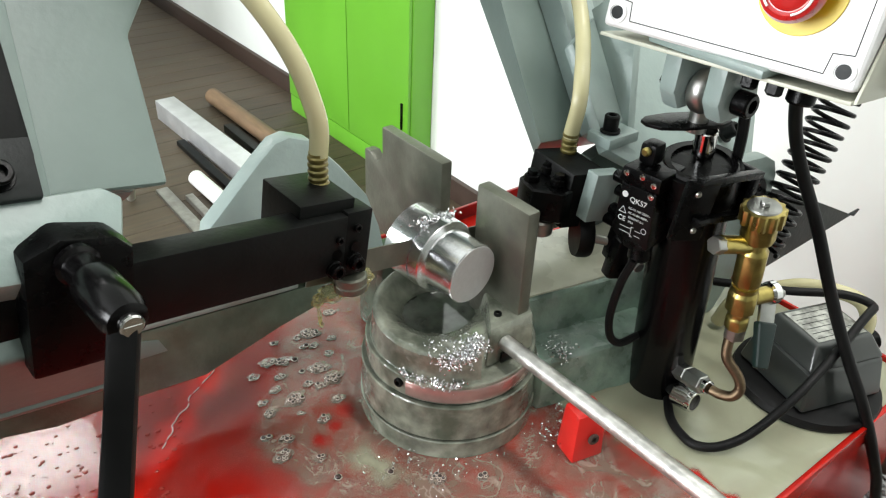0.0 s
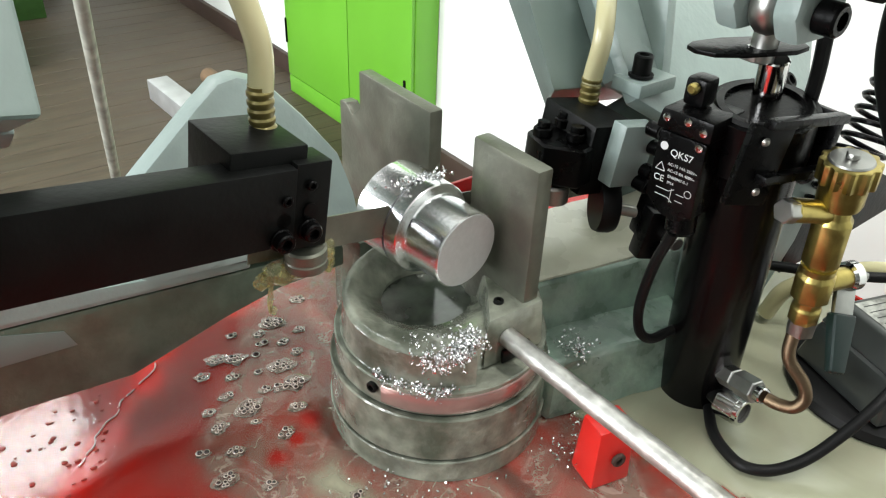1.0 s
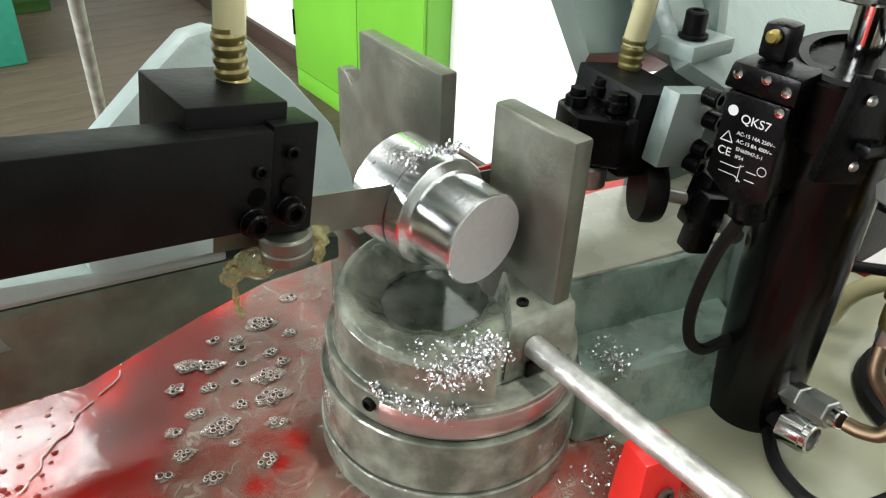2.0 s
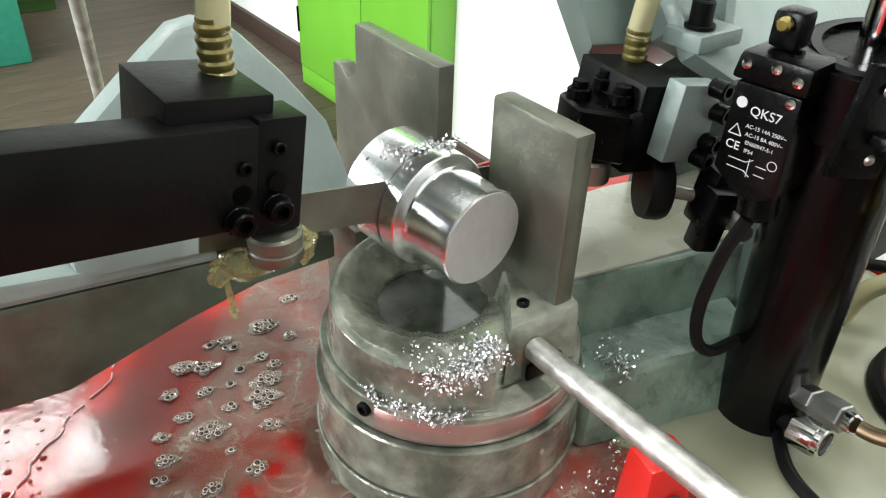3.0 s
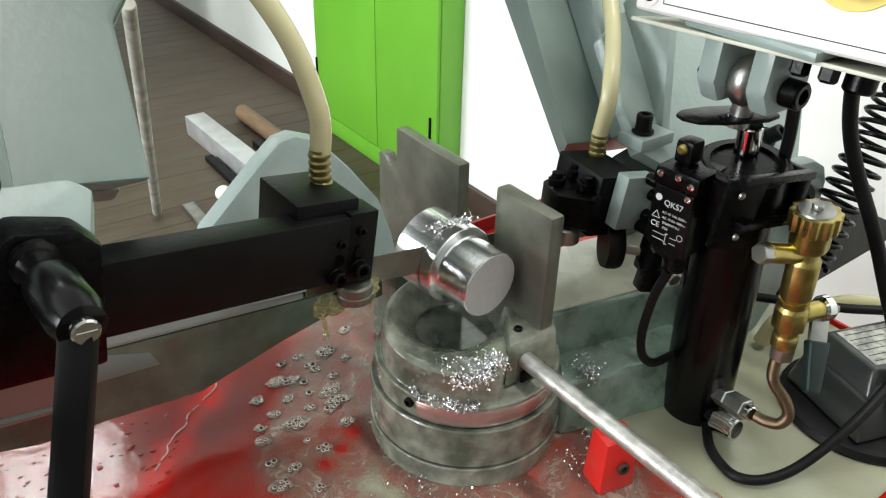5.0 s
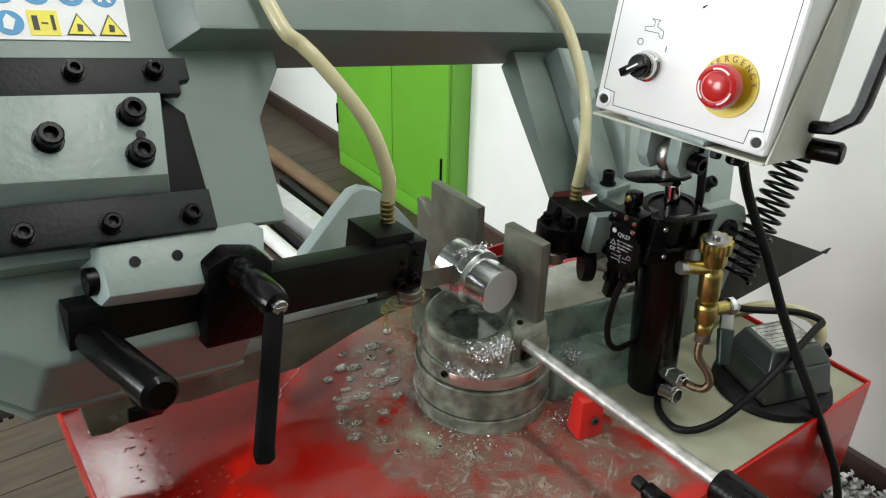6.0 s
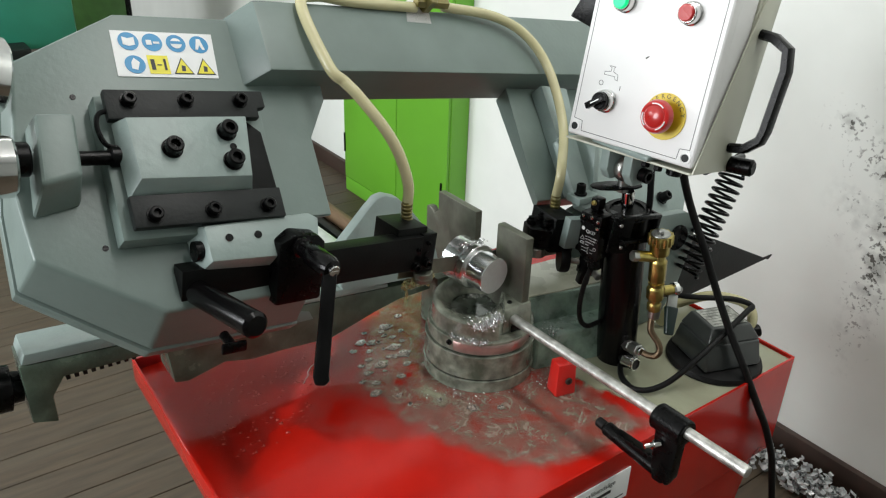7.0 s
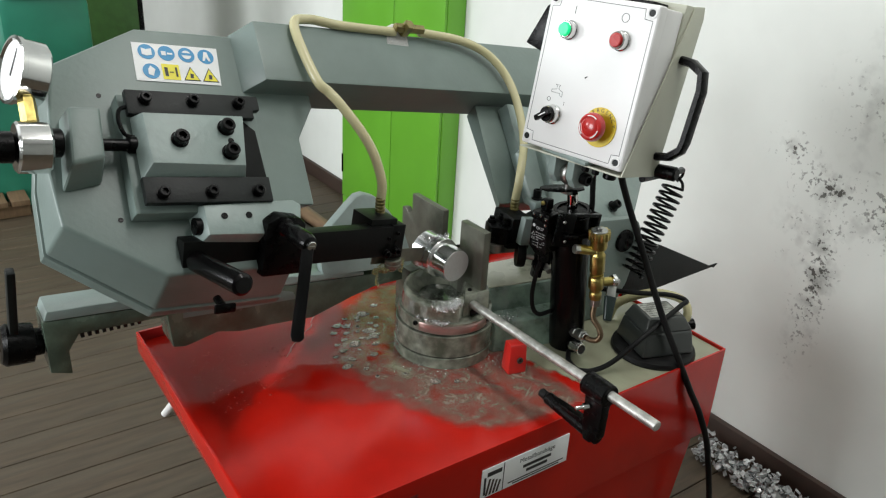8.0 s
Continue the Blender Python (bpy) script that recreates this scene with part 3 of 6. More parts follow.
# ---- vise, bed and turntable ----
def bed():
    b = thing("vise_bed", "grey-green cast vise bed with a toothed rack and crank", "vise bed", pose(0, 0, 0))
    prof = [(-0.262, 0.822), (-0.262, 0.735), (-0.232, 0.725), (-0.232, 0.765), (-0.215, 0.79), (-0.1, 0.785), (-0.085, 0.785), (-0.08, 0.725), (-0.06, 0.721),
            (-0.005, 0.733), (0.035, 0.722), (0.09, 0.72), (0.17, 0.713), (0.25, 0.735), (0.3, 0.745), (0.36, 0.745), (0.36, 0.765), (0.25, 0.776), (0.09, 0.792)]
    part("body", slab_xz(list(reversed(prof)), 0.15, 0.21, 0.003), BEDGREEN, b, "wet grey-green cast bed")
    # the rail is paler than the body: its top light is in the colour
    part("top_rail", slab_xz([(-0.26, 0.8225), (0.09, 0.7925), (0.275, 0.774), (0.275, 0.782), (0.09, 0.812), (-0.254, 0.838)], 0.149, 0.208, 0.005), PALE, b)
    # plate on the face, its lighter tone paints the lit recess
    part("recess_plate", slab_xz([(-0.06, 0.775), (0.082, 0.764), (0.138, 0.76), (0.132, 0.775), (0.089, 0.79), (-0.06, 0.803)], 0.1488, 0.1498, 0.0004), GREY, b, "proud plate in paler paint for the lit casting recess")
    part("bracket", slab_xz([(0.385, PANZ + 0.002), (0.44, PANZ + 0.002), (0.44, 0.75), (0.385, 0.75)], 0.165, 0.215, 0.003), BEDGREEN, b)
    for i in range(9):
        part("rack_tooth", box(-0.212 + 0.0105 * i, -0.2065 + 0.0105 * i, 0.162, 0.182, 0.776, 0.788, 0.0008), CHAR, b)
    hub = part("crank_hub", xf(lathe([(0, 0), (0.02, 0), (0.021, 0.012), (0.03, 0.014), (0.032, 0.05), (0.027, 0.056), (0, 0.058)], 32), between((-0.262, 0.182, 0.775), (-0.33, 0.182, 0.785))), BLACK, b, "black crank hub")
    part("crank_arm", xf(prism([(-0.014, -0.02), (0.014, -0.02), (0.009, 0.13), (-0.009, 0.13)], -0.006, 0.006, 0.003), between((-0.3, 0.18, 0.785), (-0.36, 0.18, 0.79)) @ pose(0, 0, 0, 0, 0, -12)), CHAR, hub)
    part("crank_pin", rod_between((-0.302, 0.2, 0.905), (-0.335, 0.2, 0.91), 0.008, 0.002), BLACK, hub)


bed()


def moving_jaw():
    c = thing("moving_jaw", "pale grey-green cast moving vise jaw with a sloping web", "vise jaw", pose(0, 0, 0))
    web = [(0.19, 0.79), (0.376, 0.775), (0.376, 0.81), (0.37, 0.842), (0.347, 0.876), (0.322, 0.906), (0.3, 0.914), (0.284, 0.912), (0.262, 0.898), (0.2, 0.855), (0.19, 0.83)]
    lean = Matrix(((1, 0, 0, 0), (0, 1, 0.4, -0.4 * 0.84), (0, 0, 1, 0), (0, 0, 0, 1)))
    part("web", xf(slab_xz(web, 0.168, 0.19, 0.005), lean), PALE, c)
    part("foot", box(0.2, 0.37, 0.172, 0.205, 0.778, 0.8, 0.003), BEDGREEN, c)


moving_jaw()


def ring(profile, seg=72):
    """A solid ring of revolution from a closed outline of (radius, height) pairs."""
    bm = lathe(profile + profile[:1], seg)
    bmesh.ops.delete(bm, geom=[f for f in bm.faces if len(f.verts) > 4], context="FACES")
    bmesh.ops.remove_doubles(bm, verts=bm.verts, dist=1e-6)
    bmesh.ops.recalc_face_normals(bm, faces=bm.faces)
    return bm


def turntable():
    c = thing("vise_turntable", "wet cast iron vise turntable covered with aluminium chips", "vise turntable", pose(0.3918, 0.0506, PANZ))
    part("base_ring", ring([(0.07, 0.001), (0.0927, 0.001), (0.0927, 0.0208), (0.0917, 0.0218), (0.07, 0.0218)]), WETSTEEL, c)
    part("body_ring", ring([(0.07, 0.0232), (0.0905, 0.0236), (0.0914, 0.0246), (0.0914, 0.0645), (0.0904, 0.0658), (0.07, 0.0658)]), WETSTEEL, c)
    for z0, z1, r in ((0.0219, 0.0231, 0.0895), (0.0659, 0.0672, 0.0862)):
        part("seam", ring([(0.07, z0), (r, z0), (r, z1), (0.07, z1)]), DARK, c, "dark seam between the rings")
    part("scale_ring", ring([(0.05, 0.0673), (0.0872, 0.0678), (0.0872, 0.0888), (0.0862, 0.09), (0.05, 0.09)]), WETSTEEL, c)
    bm = bmesh.new()
    rows_ = []
    for i in range(33):
        a = radians(203 + 100 * i / 32)
        rows_.append([bm.verts.new((r * math.cos(a), r * math.sin(a), z)) for r, z in ((0.0873, 0.069), (0.0881, 0.0705), (0.0881, 0.0845), (0.0873, 0.0858))])
    for p, q in zip(rows_, rows_[1:]):
        for k in range(4):
            bm.faces.new((p[k], q[k], q[(k + 1) % 4], p[(k + 1) % 4]))
    bmesh.ops.recalc_face_normals(bm, faces=bm.faces)
    part("scale_strip", bm, PINK, c, "pinkish graduated scale strip")
    for ang in (198, 296):
        a = radians(ang)
        part("scale_screw", xf(cap_screw(0.0046, 0.0055), between((0.085 * math.cos(a), 0.085 * math.sin(a), 0.081), (0.2 * math.cos(a), 0.2 * math.sin(a), 0.081))), DARK, c)
    # upper body: a broad flat rim round a shallow sloping bowl
    bm = bmesh.new()
    rings = []
    n_ = 120
    for k in range(n_):
        a = 2 * math.pi * k / n_
        ux, uy = math.cos(a), math.sin(a)
        out = 0.0828 + 0.0006 * noise.noise(Vector((4 * ux, 4 * uy, 2)))
        if uy < -0.1 and 254 < math.degrees(a) < 335:
            out = min(out, 0.0662 / -uy)  # cut away in front of the jaw block
        top = out - 0.0045
        back = max(0.0, uy) ** 2
        zt = 0.1195 + 0.006 * back + 0.0007 * noise.noise(Vector((3 * ux, 3 * uy, 0.5)))
        ix, iy = -0.006 + 0.056 * ux, 0.014 + 0.055 * uy
        fx, fy = -0.002 + 0.036 * ux, 0.02 + 0.034 * uy
        lump = 0.0012 * noise.noise(Vector((5 * ux, 5 * uy, 1.5)))
        col = [(out * ux, out * uy, 0.0905), (0.99 * out * ux, 0.99 * out * uy, 0.0915), ((top + 0.0015) * ux, (top + 0.0015) * uy, zt - 0.0025), (top * ux, top * uy, zt - 0.0006), ((top - 0.0015) * ux, (top - 0.0015) * uy, zt)]
        for f in (0.35, 0.7, 1.0):
            col.append(((top - 0.0015) * ux + f * (ix - (top - 0.0015) * ux), (top - 0.0015) * uy + f * (iy - (top - 0.0015) * uy), zt - 0.003 * f ** 2 + lump * f))
        for f in (0.15, 0.5, 0.85, 1.0):
            col.append((ix + f * (fx - ix), iy + f * (fy - iy), zt - 0.003 + lump - 0.0175 * f ** 1.1))
        col += [(fx * 0.97, fy * 0.97 + 0.0006, 0.094), (0.6 * out * ux, 0.6 * out * uy, 0.0905)]
        rings.append([bm.verts.new(p) for p in col])
    for k in range(n_):
        p, q = rings[k], rings[(k + 1) % n_]
        m_ = len(p)
        for i in range(m_):
            bm.faces.new((p[i], q[i], q[(i + 1) % m_], p[(i + 1) % m_]))
    bmesh.ops.recalc_face_normals(bm, faces=bm.faces)
    part("upper_body", bm, WETSTEEL, c)
    # dark disc: the deep shade of the bowl is put into its colour
    part("bowl_floor", xf(lathe([(0, 0.0902), (0.0425, 0.0902), (0.0425, 0.1012), (0, 0.1014)], 48), pose(-0.004, 0.018, 0)), BOWLSHADE, c, "murky coolant in the bowl, deep shade put into its colour")
    return c


turntable()


def fixed_jaw():
    c = thing("fixed_jaw", "worn steel fixed vise jaw with two upright plates", "vise jaw", pose(0, 0, 0))
    part("block", loft([(0.3795, -0.0185), (0.4395, -0.0205), (0.4395, 0.2), (0.424, 0.2), (0.424, 0.05), (0.408, 0.025)], [(0.3865, -0.0135), (0.4395, -0.016), (0.4395, 0.2), (0.43, 0.2), (0.43, 0.05), (0.414, 0.022)], 0.7365, 0.777, 0.003), WETSTEEL, c)
    # no opening is cut: a black plate paints the shade in the slot
    part("slot", box(0.396, 0.4235, -0.0222, -0.0195, 0.7375, 0.749, 0.001), BLACK, c, "black plate for the shade in the jaw block slot")
    part("jaw_plate", box(0.4225, 0.4375, -0.0115, 0.06, 0.7372, 0.889, 0.003), JAW, c)
    part("jaw_plate", slab_yz([(0.109, 0.758), (0.25, 0.758), (0.25, 0.852), (0.238, 0.853), (0.227, 0.845), (0.215, 0.855), (0.215, 0.8905), (0.109, 0.8905)], 0.418, 0.431, 0.002), JAW, c)
    part("block_screw", xf(cap_screw(0.004, 0.003), pose(0.408, 0.001, 0.7767)), DARK, c)


fixed_jaw()


def rough_cast(bm, seed):
    """Subdivides a casting and makes its faces slightly uneven."""
    bmesh.ops.subdivide_edges(bm, edges=[e for e in bm.edges if e.calc_length() > 0.02], cuts=7, use_grid_fill=True)
    bmesh.ops.triangulate(bm, faces=[f for f in bm.faces if len(f.verts) > 4])
    for v in bm.verts:
        v.co += Vector((0, noise.noise(v.co * 45 + Vector((seed, 0, 0))), noise.noise(v.co * 45 + Vector((0, seed, 0))))) * 0.0016
    return bm


def bridge():
    b = thing("base_casting", "wet green cast iron base joining turntable and pivot", "machine base", pose(0, 0, 0))
    part("lower_step", rough_cast(loft([(0.452, -0.026), (0.595, -0.062), (0.64, 0.03), (0.452, 0.06)], [(0.456, -0.022), (0.592, -0.056), (0.64, 0.03), (0.456, 0.06)], PANZ, 0.707, 0.006, 3), 3), CASTGREEN, b, "mottled pale green cast ledge")
    part("upper_step", rough_cast(loft([(0.452, 0.02), (0.64, -0.02), (0.7, 0.1), (0.452, 0.13)], [(0.456, 0.028), (0.64, -0.008), (0.7, 0.1), (0.456, 0.13)], 0.7, 0.751, 0.005, 3), 5), CASTGREEN, b)
    part("residue", prism(wavy([(0.46, 0.031), (0.64, -0.004), (0.69, 0.09), (0.6, 0.11), (0.46, 0.124)], 0.003, 5, 3), 0.7505, 0.7535, 0.001), CREAM, b, "cream coolant residue")
    plate = [(0.62, PANZ + 0.003), (0.76, PANZ + 0.003), (0.8, 0.71), (0.822, 0.79), (0.82, 0.825), (0.808, 0.846), (0.785, 0.858), (0.7, 0.868), (0.62, 0.85)]
    part("pivot_cheek", slab_xz(plate, -0.028, -0.008, 0.006), GREY, b)
    part("pivot_cheek", slab_xz(plate, 0.09, 0.11, 0.006), GREY, b)
    part("pivot_pin", rod_between((0.77, -0.034, 0.812), (0.77, 0.115, 0.812), 0.024, 0.002), BLACK, b)


bridge()


def workpiece():
    c = thing("workpiece", "stepped turned aluminium bar partly cut by the blade", "aluminium bar", between((0.3858, 0.0165, 0.8235), (0.3858 - 0.0115, 0.1165, 0.8265)))
    prof = [(0.0, 0), (0.0292, 0), (0.0302, 0.0009), (0.0306, 0.0345), (0.0312, 0.0352), (0.0338, 0.0362), (0.0362, 0.0372), (0.0369, 0.0382), (0.0371, 0.0495), (0.0345, 0.0497), (0.0345, 0.0512), (0.0372, 0.0514), (0.0372, 0.0832), (0.0362, 0.0842), (0, 0.0844)]
    part("stock", lathe(prof, 96), ALU, c)
    part("cut_end", lathe([(0, -0.0004), (0.029, -0.0004), (0.029, 0.0002)], 64), ALUEND, c, "sawn grey aluminium end face")


workpiece()


def chip_heap(name, spots, count, size, seed, label):
    """Loose curled chips, one joined mesh."""
    rng = random.Random(seed)
    bm = bmesh.new()
    for _ in range(count):
        x, y, z, rx, ry, rz = rng.choice(spots)
        p = Vector((x + rng.gauss(0, rx), y + rng.gauss(0, ry), z + abs(rng.gauss(0, rz))))
        q = Euler((rng.uniform(0, 6.3), rng.uniform(0, 6.3), rng.uniform(0, 6.3))).to_matrix()
        r, w = size * rng.uniform(0.5, 1.3), size * rng.uniform(0.4, 0.9)
        prev = None
        turn = rng.uniform(1.5, 4.5)
        for k in range(5):
            a = turn * k / 4
            e = [bm.verts.new(p + q @ Vector((r * math.cos(a), r * math.sin(a), s * w / 2 + 0.15 * r * a))) for s in (-1, 1)]
            if prev:
                bm.faces.new((prev[0], prev[1], e[1], e[0]))
            prev = e
    return single(name, bm, CHIP, label, "metal chips", kind="stuff")


chip_heap("metal_chips", [(0.338, -0.0176, 0.766, 0.008, 0.006, 0.001), (0.361, -0.0135, 0.766, 0.008, 0.005, 0.0025), (0.354, -0.022, 0.766, 0.007, 0.004, 0.0015), (0.342, 0.004, 0.762, 0.006, 0.008, 0.001), (0.362, 0.0, 0.758, 0.006, 0.006, 0.002), (0.372, -0.012, 0.767, 0.004, 0.008, 0.004)], 900, 0.0017, 3, "small bright curled aluminium chips on the turntable")
chip_heap("metal_chips", [(0.313, 0.022, 0.7362, 0.002, 0.005, 0.0015), (0.32, 0.004, 0.7362, 0.003, 0.005, 0.002), (0.329, -0.0095, 0.7362, 0.004, 0.004, 0.002), (0.341, -0.021, 0.7362, 0.005, 0.003, 0.0015)], 330, 0.0016, 13, "bright aluminium chips along the turntable ledge")
chip_heap("metal_chips", [(0.374, 0.068, 0.8625, 0.012, 0.0025, 0.001), (0.392, 0.067, 0.858, 0.007, 0.002, 0.002)], 150, 0.0018, 4, "bright aluminium chips along the saw cut")
chip_heap("metal_chips", [(0.47, -0.06, PANZ + 0.003, 0.012, 0.02, 0.003), (0.44, -0.06, PANZ + 0.003, 0.02, 0.01, 0.004), (0.31, 0.0, 0.648, 0.02, 0.01, 0.0005), (0.335, -0.04, 0.647, 0.03, 0.008, 0.0005), (0.49, -0.01, 0.709, 0.012, 0.012, 0.001), (0.482, -0.02, 0.708, 0.006, 0.008, 0.001)], 420, 0.0016, 6, "aluminium chips washed round the turntable foot")

# ---- saw head: local axes along the bow, up the bow, out of its face ----
HU = Vector((0.98783, 0.04007, -0.15028)).normalized()
HV = Vector((0.08558, 0.66673, 0.74037))
HV = (HV - HU * HV.dot(HU)).normalized()
HN = HU.cross(HV)
HEAD = Matrix(((HU.x, HV.x, HN.x, -0.154), (HU.y, HV.y, HN.y, 0.066), (HU.z, HV.z, HN.z, 0.994), (0, 0, 0, 1)))


def safety_label(parent):
    """White sticker with five blue discs, a yellow square and two warning triangles."""
    p = part("safety_label", prism([(0.059, 0.22), (0.189, 0.22), (0.194, 0.287), (0.061, 0.285)], 0.0005, 0.0012), LABEL, parent, "white sticker with blue and yellow safety signs")
    z0, z1 = 0.0014, 0.0018
    for a, b in ((0.081, 0.27), (0.111, 0.27), (0.142, 0.27), (0.173, 0.27), (0.083, 0.237)):
        part("sign_disc", xf(cyl(0.0128, z1 - z0, 0, 32), pose(a, b, z0)), BLUE, p)
    q0, q1 = 0.002, 0.0023
    part("pictogram", prism([(0.0735, 0.265), (0.0805, 0.263), (0.0885, 0.265), (0.0885, 0.276), (0.0805, 0.274), (0.0735, 0.276)], q0, q1), LABEL, p)
    part("pictogram", box(0.103, 0.11, 0.266, 0.273, q0, q1), LABEL, p)
    part("pictogram", box(0.112, 0.12, 0.268, 0.271, q0, q1), LABEL, p)
    part("pictogram", xf(cyl(0.0075, 0.0003, 0, 24), pose(0.142, 0.27, q0)), LABEL, p)
    part("pictogram", box(0.1345, 0.1495, 0.269, 0.273, q1 + 0.0001, q1 + 0.0003), BLUE, p)
    part("pictogram", prism([(0.1665, 0.262), (0.17, 0.262), (0.173, 0.269), (0.176, 0.262), (0.1795, 0.262), (0.1755, 0.278), (0.1705, 0.278)], q0, q1), LABEL, p)
    part("pictogram", prism([(0.078, 0.231), (0.085, 0.229), (0.089, 0.24), (0.0825, 0.246), (0.0785, 0.24)], q0, q1), LABEL, p)
    part("warning_square", box(0.0995, 0.126, 0.2245, 0.251, z0, z1), SIGNYELLOW, p)
    part("pictogram", box(0.103, 0.108, 0.23, 0.245, q0, q1), INK, p)
    part("pictogram", box(0.1105, 0.1165, 0.2365, 0.238, q0, q1), INK, p)
    part("pictogram", box(0.1195, 0.1225, 0.23, 0.246, q0, q1), INK, p)
    for a in (0.1305, 0.16):
        part("warning_triangle", prism([(a, 0.225), (a + 0.0265, 0.225), (a + 0.0133, 0.2495)], z0, z1), INK, p)
        part("warning_triangle", prism([(a + 0.0022, 0.2263), (a + 0.0243, 0.2263), (a + 0.0133, 0.2468)], q0, q1), SIGNYELLOW, p)
        part("pictogram", prism([(a + 0.0105, 0.229), (a + 0.0155, 0.229), (a + 0.0165, 0.236), (a + 0.0115, 0.2375)], q1 + 0.0001, q1 + 0.0003), INK, p)


def saw_head():
    h = thing("saw_bow", "grey-green painted cast bandsaw bow tilted backwards", "bandsaw", HEAD)
    front = [(-0.058, 0.236), (-0.08, 0.076), (-0.074, -0.006), (0.05, -0.085), (0.242, -0.085), (0.228, 0.0), (0.205, 0.014), (0.302, 0.012), (0.305, 0.131), (0.343, 0.19), (0.35, 0.318), (0.07, 0.31)]
    back = [(-0.06, 0.238), (-0.083, 0.076), (-0.084, -0.018), (0.045, -0.112), (0.245, -0.112), (0.23, 0.0), (0.207, 0.034), (0.3, 0.032), (0.305, 0.131), (0.343, 0.19), (0.35, 0.318), (0.07, 0.312)]
    part("cover", loft(back, front, -0.072, 0, 0.005, 3), GREY, h)
    grow = [(x * 1.012 - 0.001, y * 1.012 - 0.001) for x, y in back]
    part("rear_cover", prism(grow, -0.1, -0.0745, 0.003), GREY, h)
    part("beam", loft([(0.2, 0.21), (1.0, 0.222), (1.0, 0.34), (0.2, 0.318)], [(0.245, 0.21), (1.0, 0.222), (1.0, 0.34), (0.245, 0.318)], -0.045, 0.045, 0.004), GREY, h)
    # rear leg with its front flange and rib
    part("rear_leg", loft([(0.73, 0.215), (0.735, 0.0), (0.93, 0.0), (0.97, 0.215)], [(0.718, 0.215), (0.7, 0.0), (0.93, 0.0), (0.97, 0.215)], -0.045, 0.0, 0.003), GREY, h)
    part("leg_web", prism([(0.775, 0.205), (0.765, 0.0), (0.8, -0.02), (0.84, 0.2)], 0.0005, 0.03, 0.003), PALE, h)
    part("flange", prism([(0.748, 0.09), (0.744, -0.03), (0.78, -0.051), (0.84, -0.05), (0.96, -0.105), (1.02, -0.07), (1.1, 0.02), (1.06, 0.12), (0.8, 0.12)], 0.031, 0.045, 0.003), PALE, h)
    part("rib", xf(loft([(0.0, 0.0), (0.15, 0.0), (0.15, 0.055), (0.12, 0.055)], [(0.0, 0.0), (0.15, 0.0), (0.15, 0.055), (0.12, 0.055)], -0.006, 0.006, 0.002), Matrix(((0.1, 0.0, 0.99, 0.79), (0.99, 0.0, -0.1, -0.02), (0.0, 1.0, 0.0, 0.045), (0, 0, 0, 1)))), PALE, h)
    upright = HEAD.inverted().to_3x3().to_4x4()
    for a, b, r, m in ((0.753, -0.012, 0.008, upright), (0.966, -0.036, 0.009, Matrix.Identity(4))):
        part("flange_bolt", xf(merged(cyl(r * 1.35, 0.003, 0.0005, 24), xf(cap_screw(r, 0.016), pose(0, 0, 0.003))), Matrix.Translation((a, b, 0.049)) @ m), DARK, h)
    part("bolt_ledge", xf(box(-0.016, 0.03, -0.016, 0.016, -0.012, 0.0, 0.002), Matrix.Translation((0.753, -0.012, 0.048)) @ upright), PALE, h)
    # tension slide on the face
    part("slide_base", prism([(0.012, -0.004), (0.215, -0.006), (0.222, 0.178), (0.014, 0.178)], 0.0005, 0.03, 0.004), GREY, h)
    part("slide_bed", prism([(0.03, 0.03), (0.21, 0.03), (0.209, 0.122), (0.19, 0.14), (0.03, 0.14)], 0.0305, 0.038, 0.002), DARK, h)
    for outline in ([(0.02, 0.137), (0.206, 0.137), (0.206, 0.15), (0.218, 0.152), (0.218, 0.175), (0.02, 0.175)], [(0.022, 0.003), (0.206, 0.001), (0.207, 0.04), (0.022, 0.042)]):
        plate = part("clamp_plate", prism(outline, 0.0385, 0.05, 0.002), CHAR, h, "charcoal steel clamp plate")
        top = outline[0][1] > 0.1
        for a in (0.046, 0.114, 0.184):
            part("plate_screw", xf(merged(cyl(0.0098, 0.0015, 0.0003, 24), xf(cap_screw(0.0078, 0.009), pose(0, 0, 0.0015))), pose(a, 0.16 if top else 0.0165, 0.0502)), BLACK, plate)
    sl = part("slide_block", loft([(0.024, 0.04), (0.174, 0.038), (0.188, 0.136), (0.024, 0.136)], [(0.036, 0.056), (0.168, 0.052), (0.18, 0.132), (0.034, 0.132)], 0.0385, 0.064, 0.002), PALE, h, "pale grey painted slide block")
    for a, b in ((0.078, 0.091), (0.149, 0.111), (0.148, 0.072)):
        part("slide_screw", xf(merged(cyl(0.0125, 0.002, 0.0004, 28), xf(cap_screw(0.0105, 0.013), pose(0, 0, 0.002))), pose(a, b, 0.0642)), BLACK, sl)
    # black disc on the face paints the dark of the hole
    part("pin_hole", xf(cyl(0.0042, 0.001, 0, 20), pose(0.153, 0.091, 0.0642)), BLACK, sl)
    part("retainer", sweep([(0.03, 0.15, 0.045), (0.012, 0.146, 0.045), (0.008, 0.13, 0.042), (0.014, 0.11, 0.04), (0.028, 0.105, 0.04)], 0.003, 8), BLACK, h)
    part("tension_screw", rod_between((-0.03, 0.097, 0.034), (0.034, 0.096, 0.034), 0.0085, 0.001), BLACK, h)
    part("screw_collar", rod_between((0.016, 0.097, 0.034), (0.036, 0.097, 0.034), 0.0125, 0.002), BLACK, h)
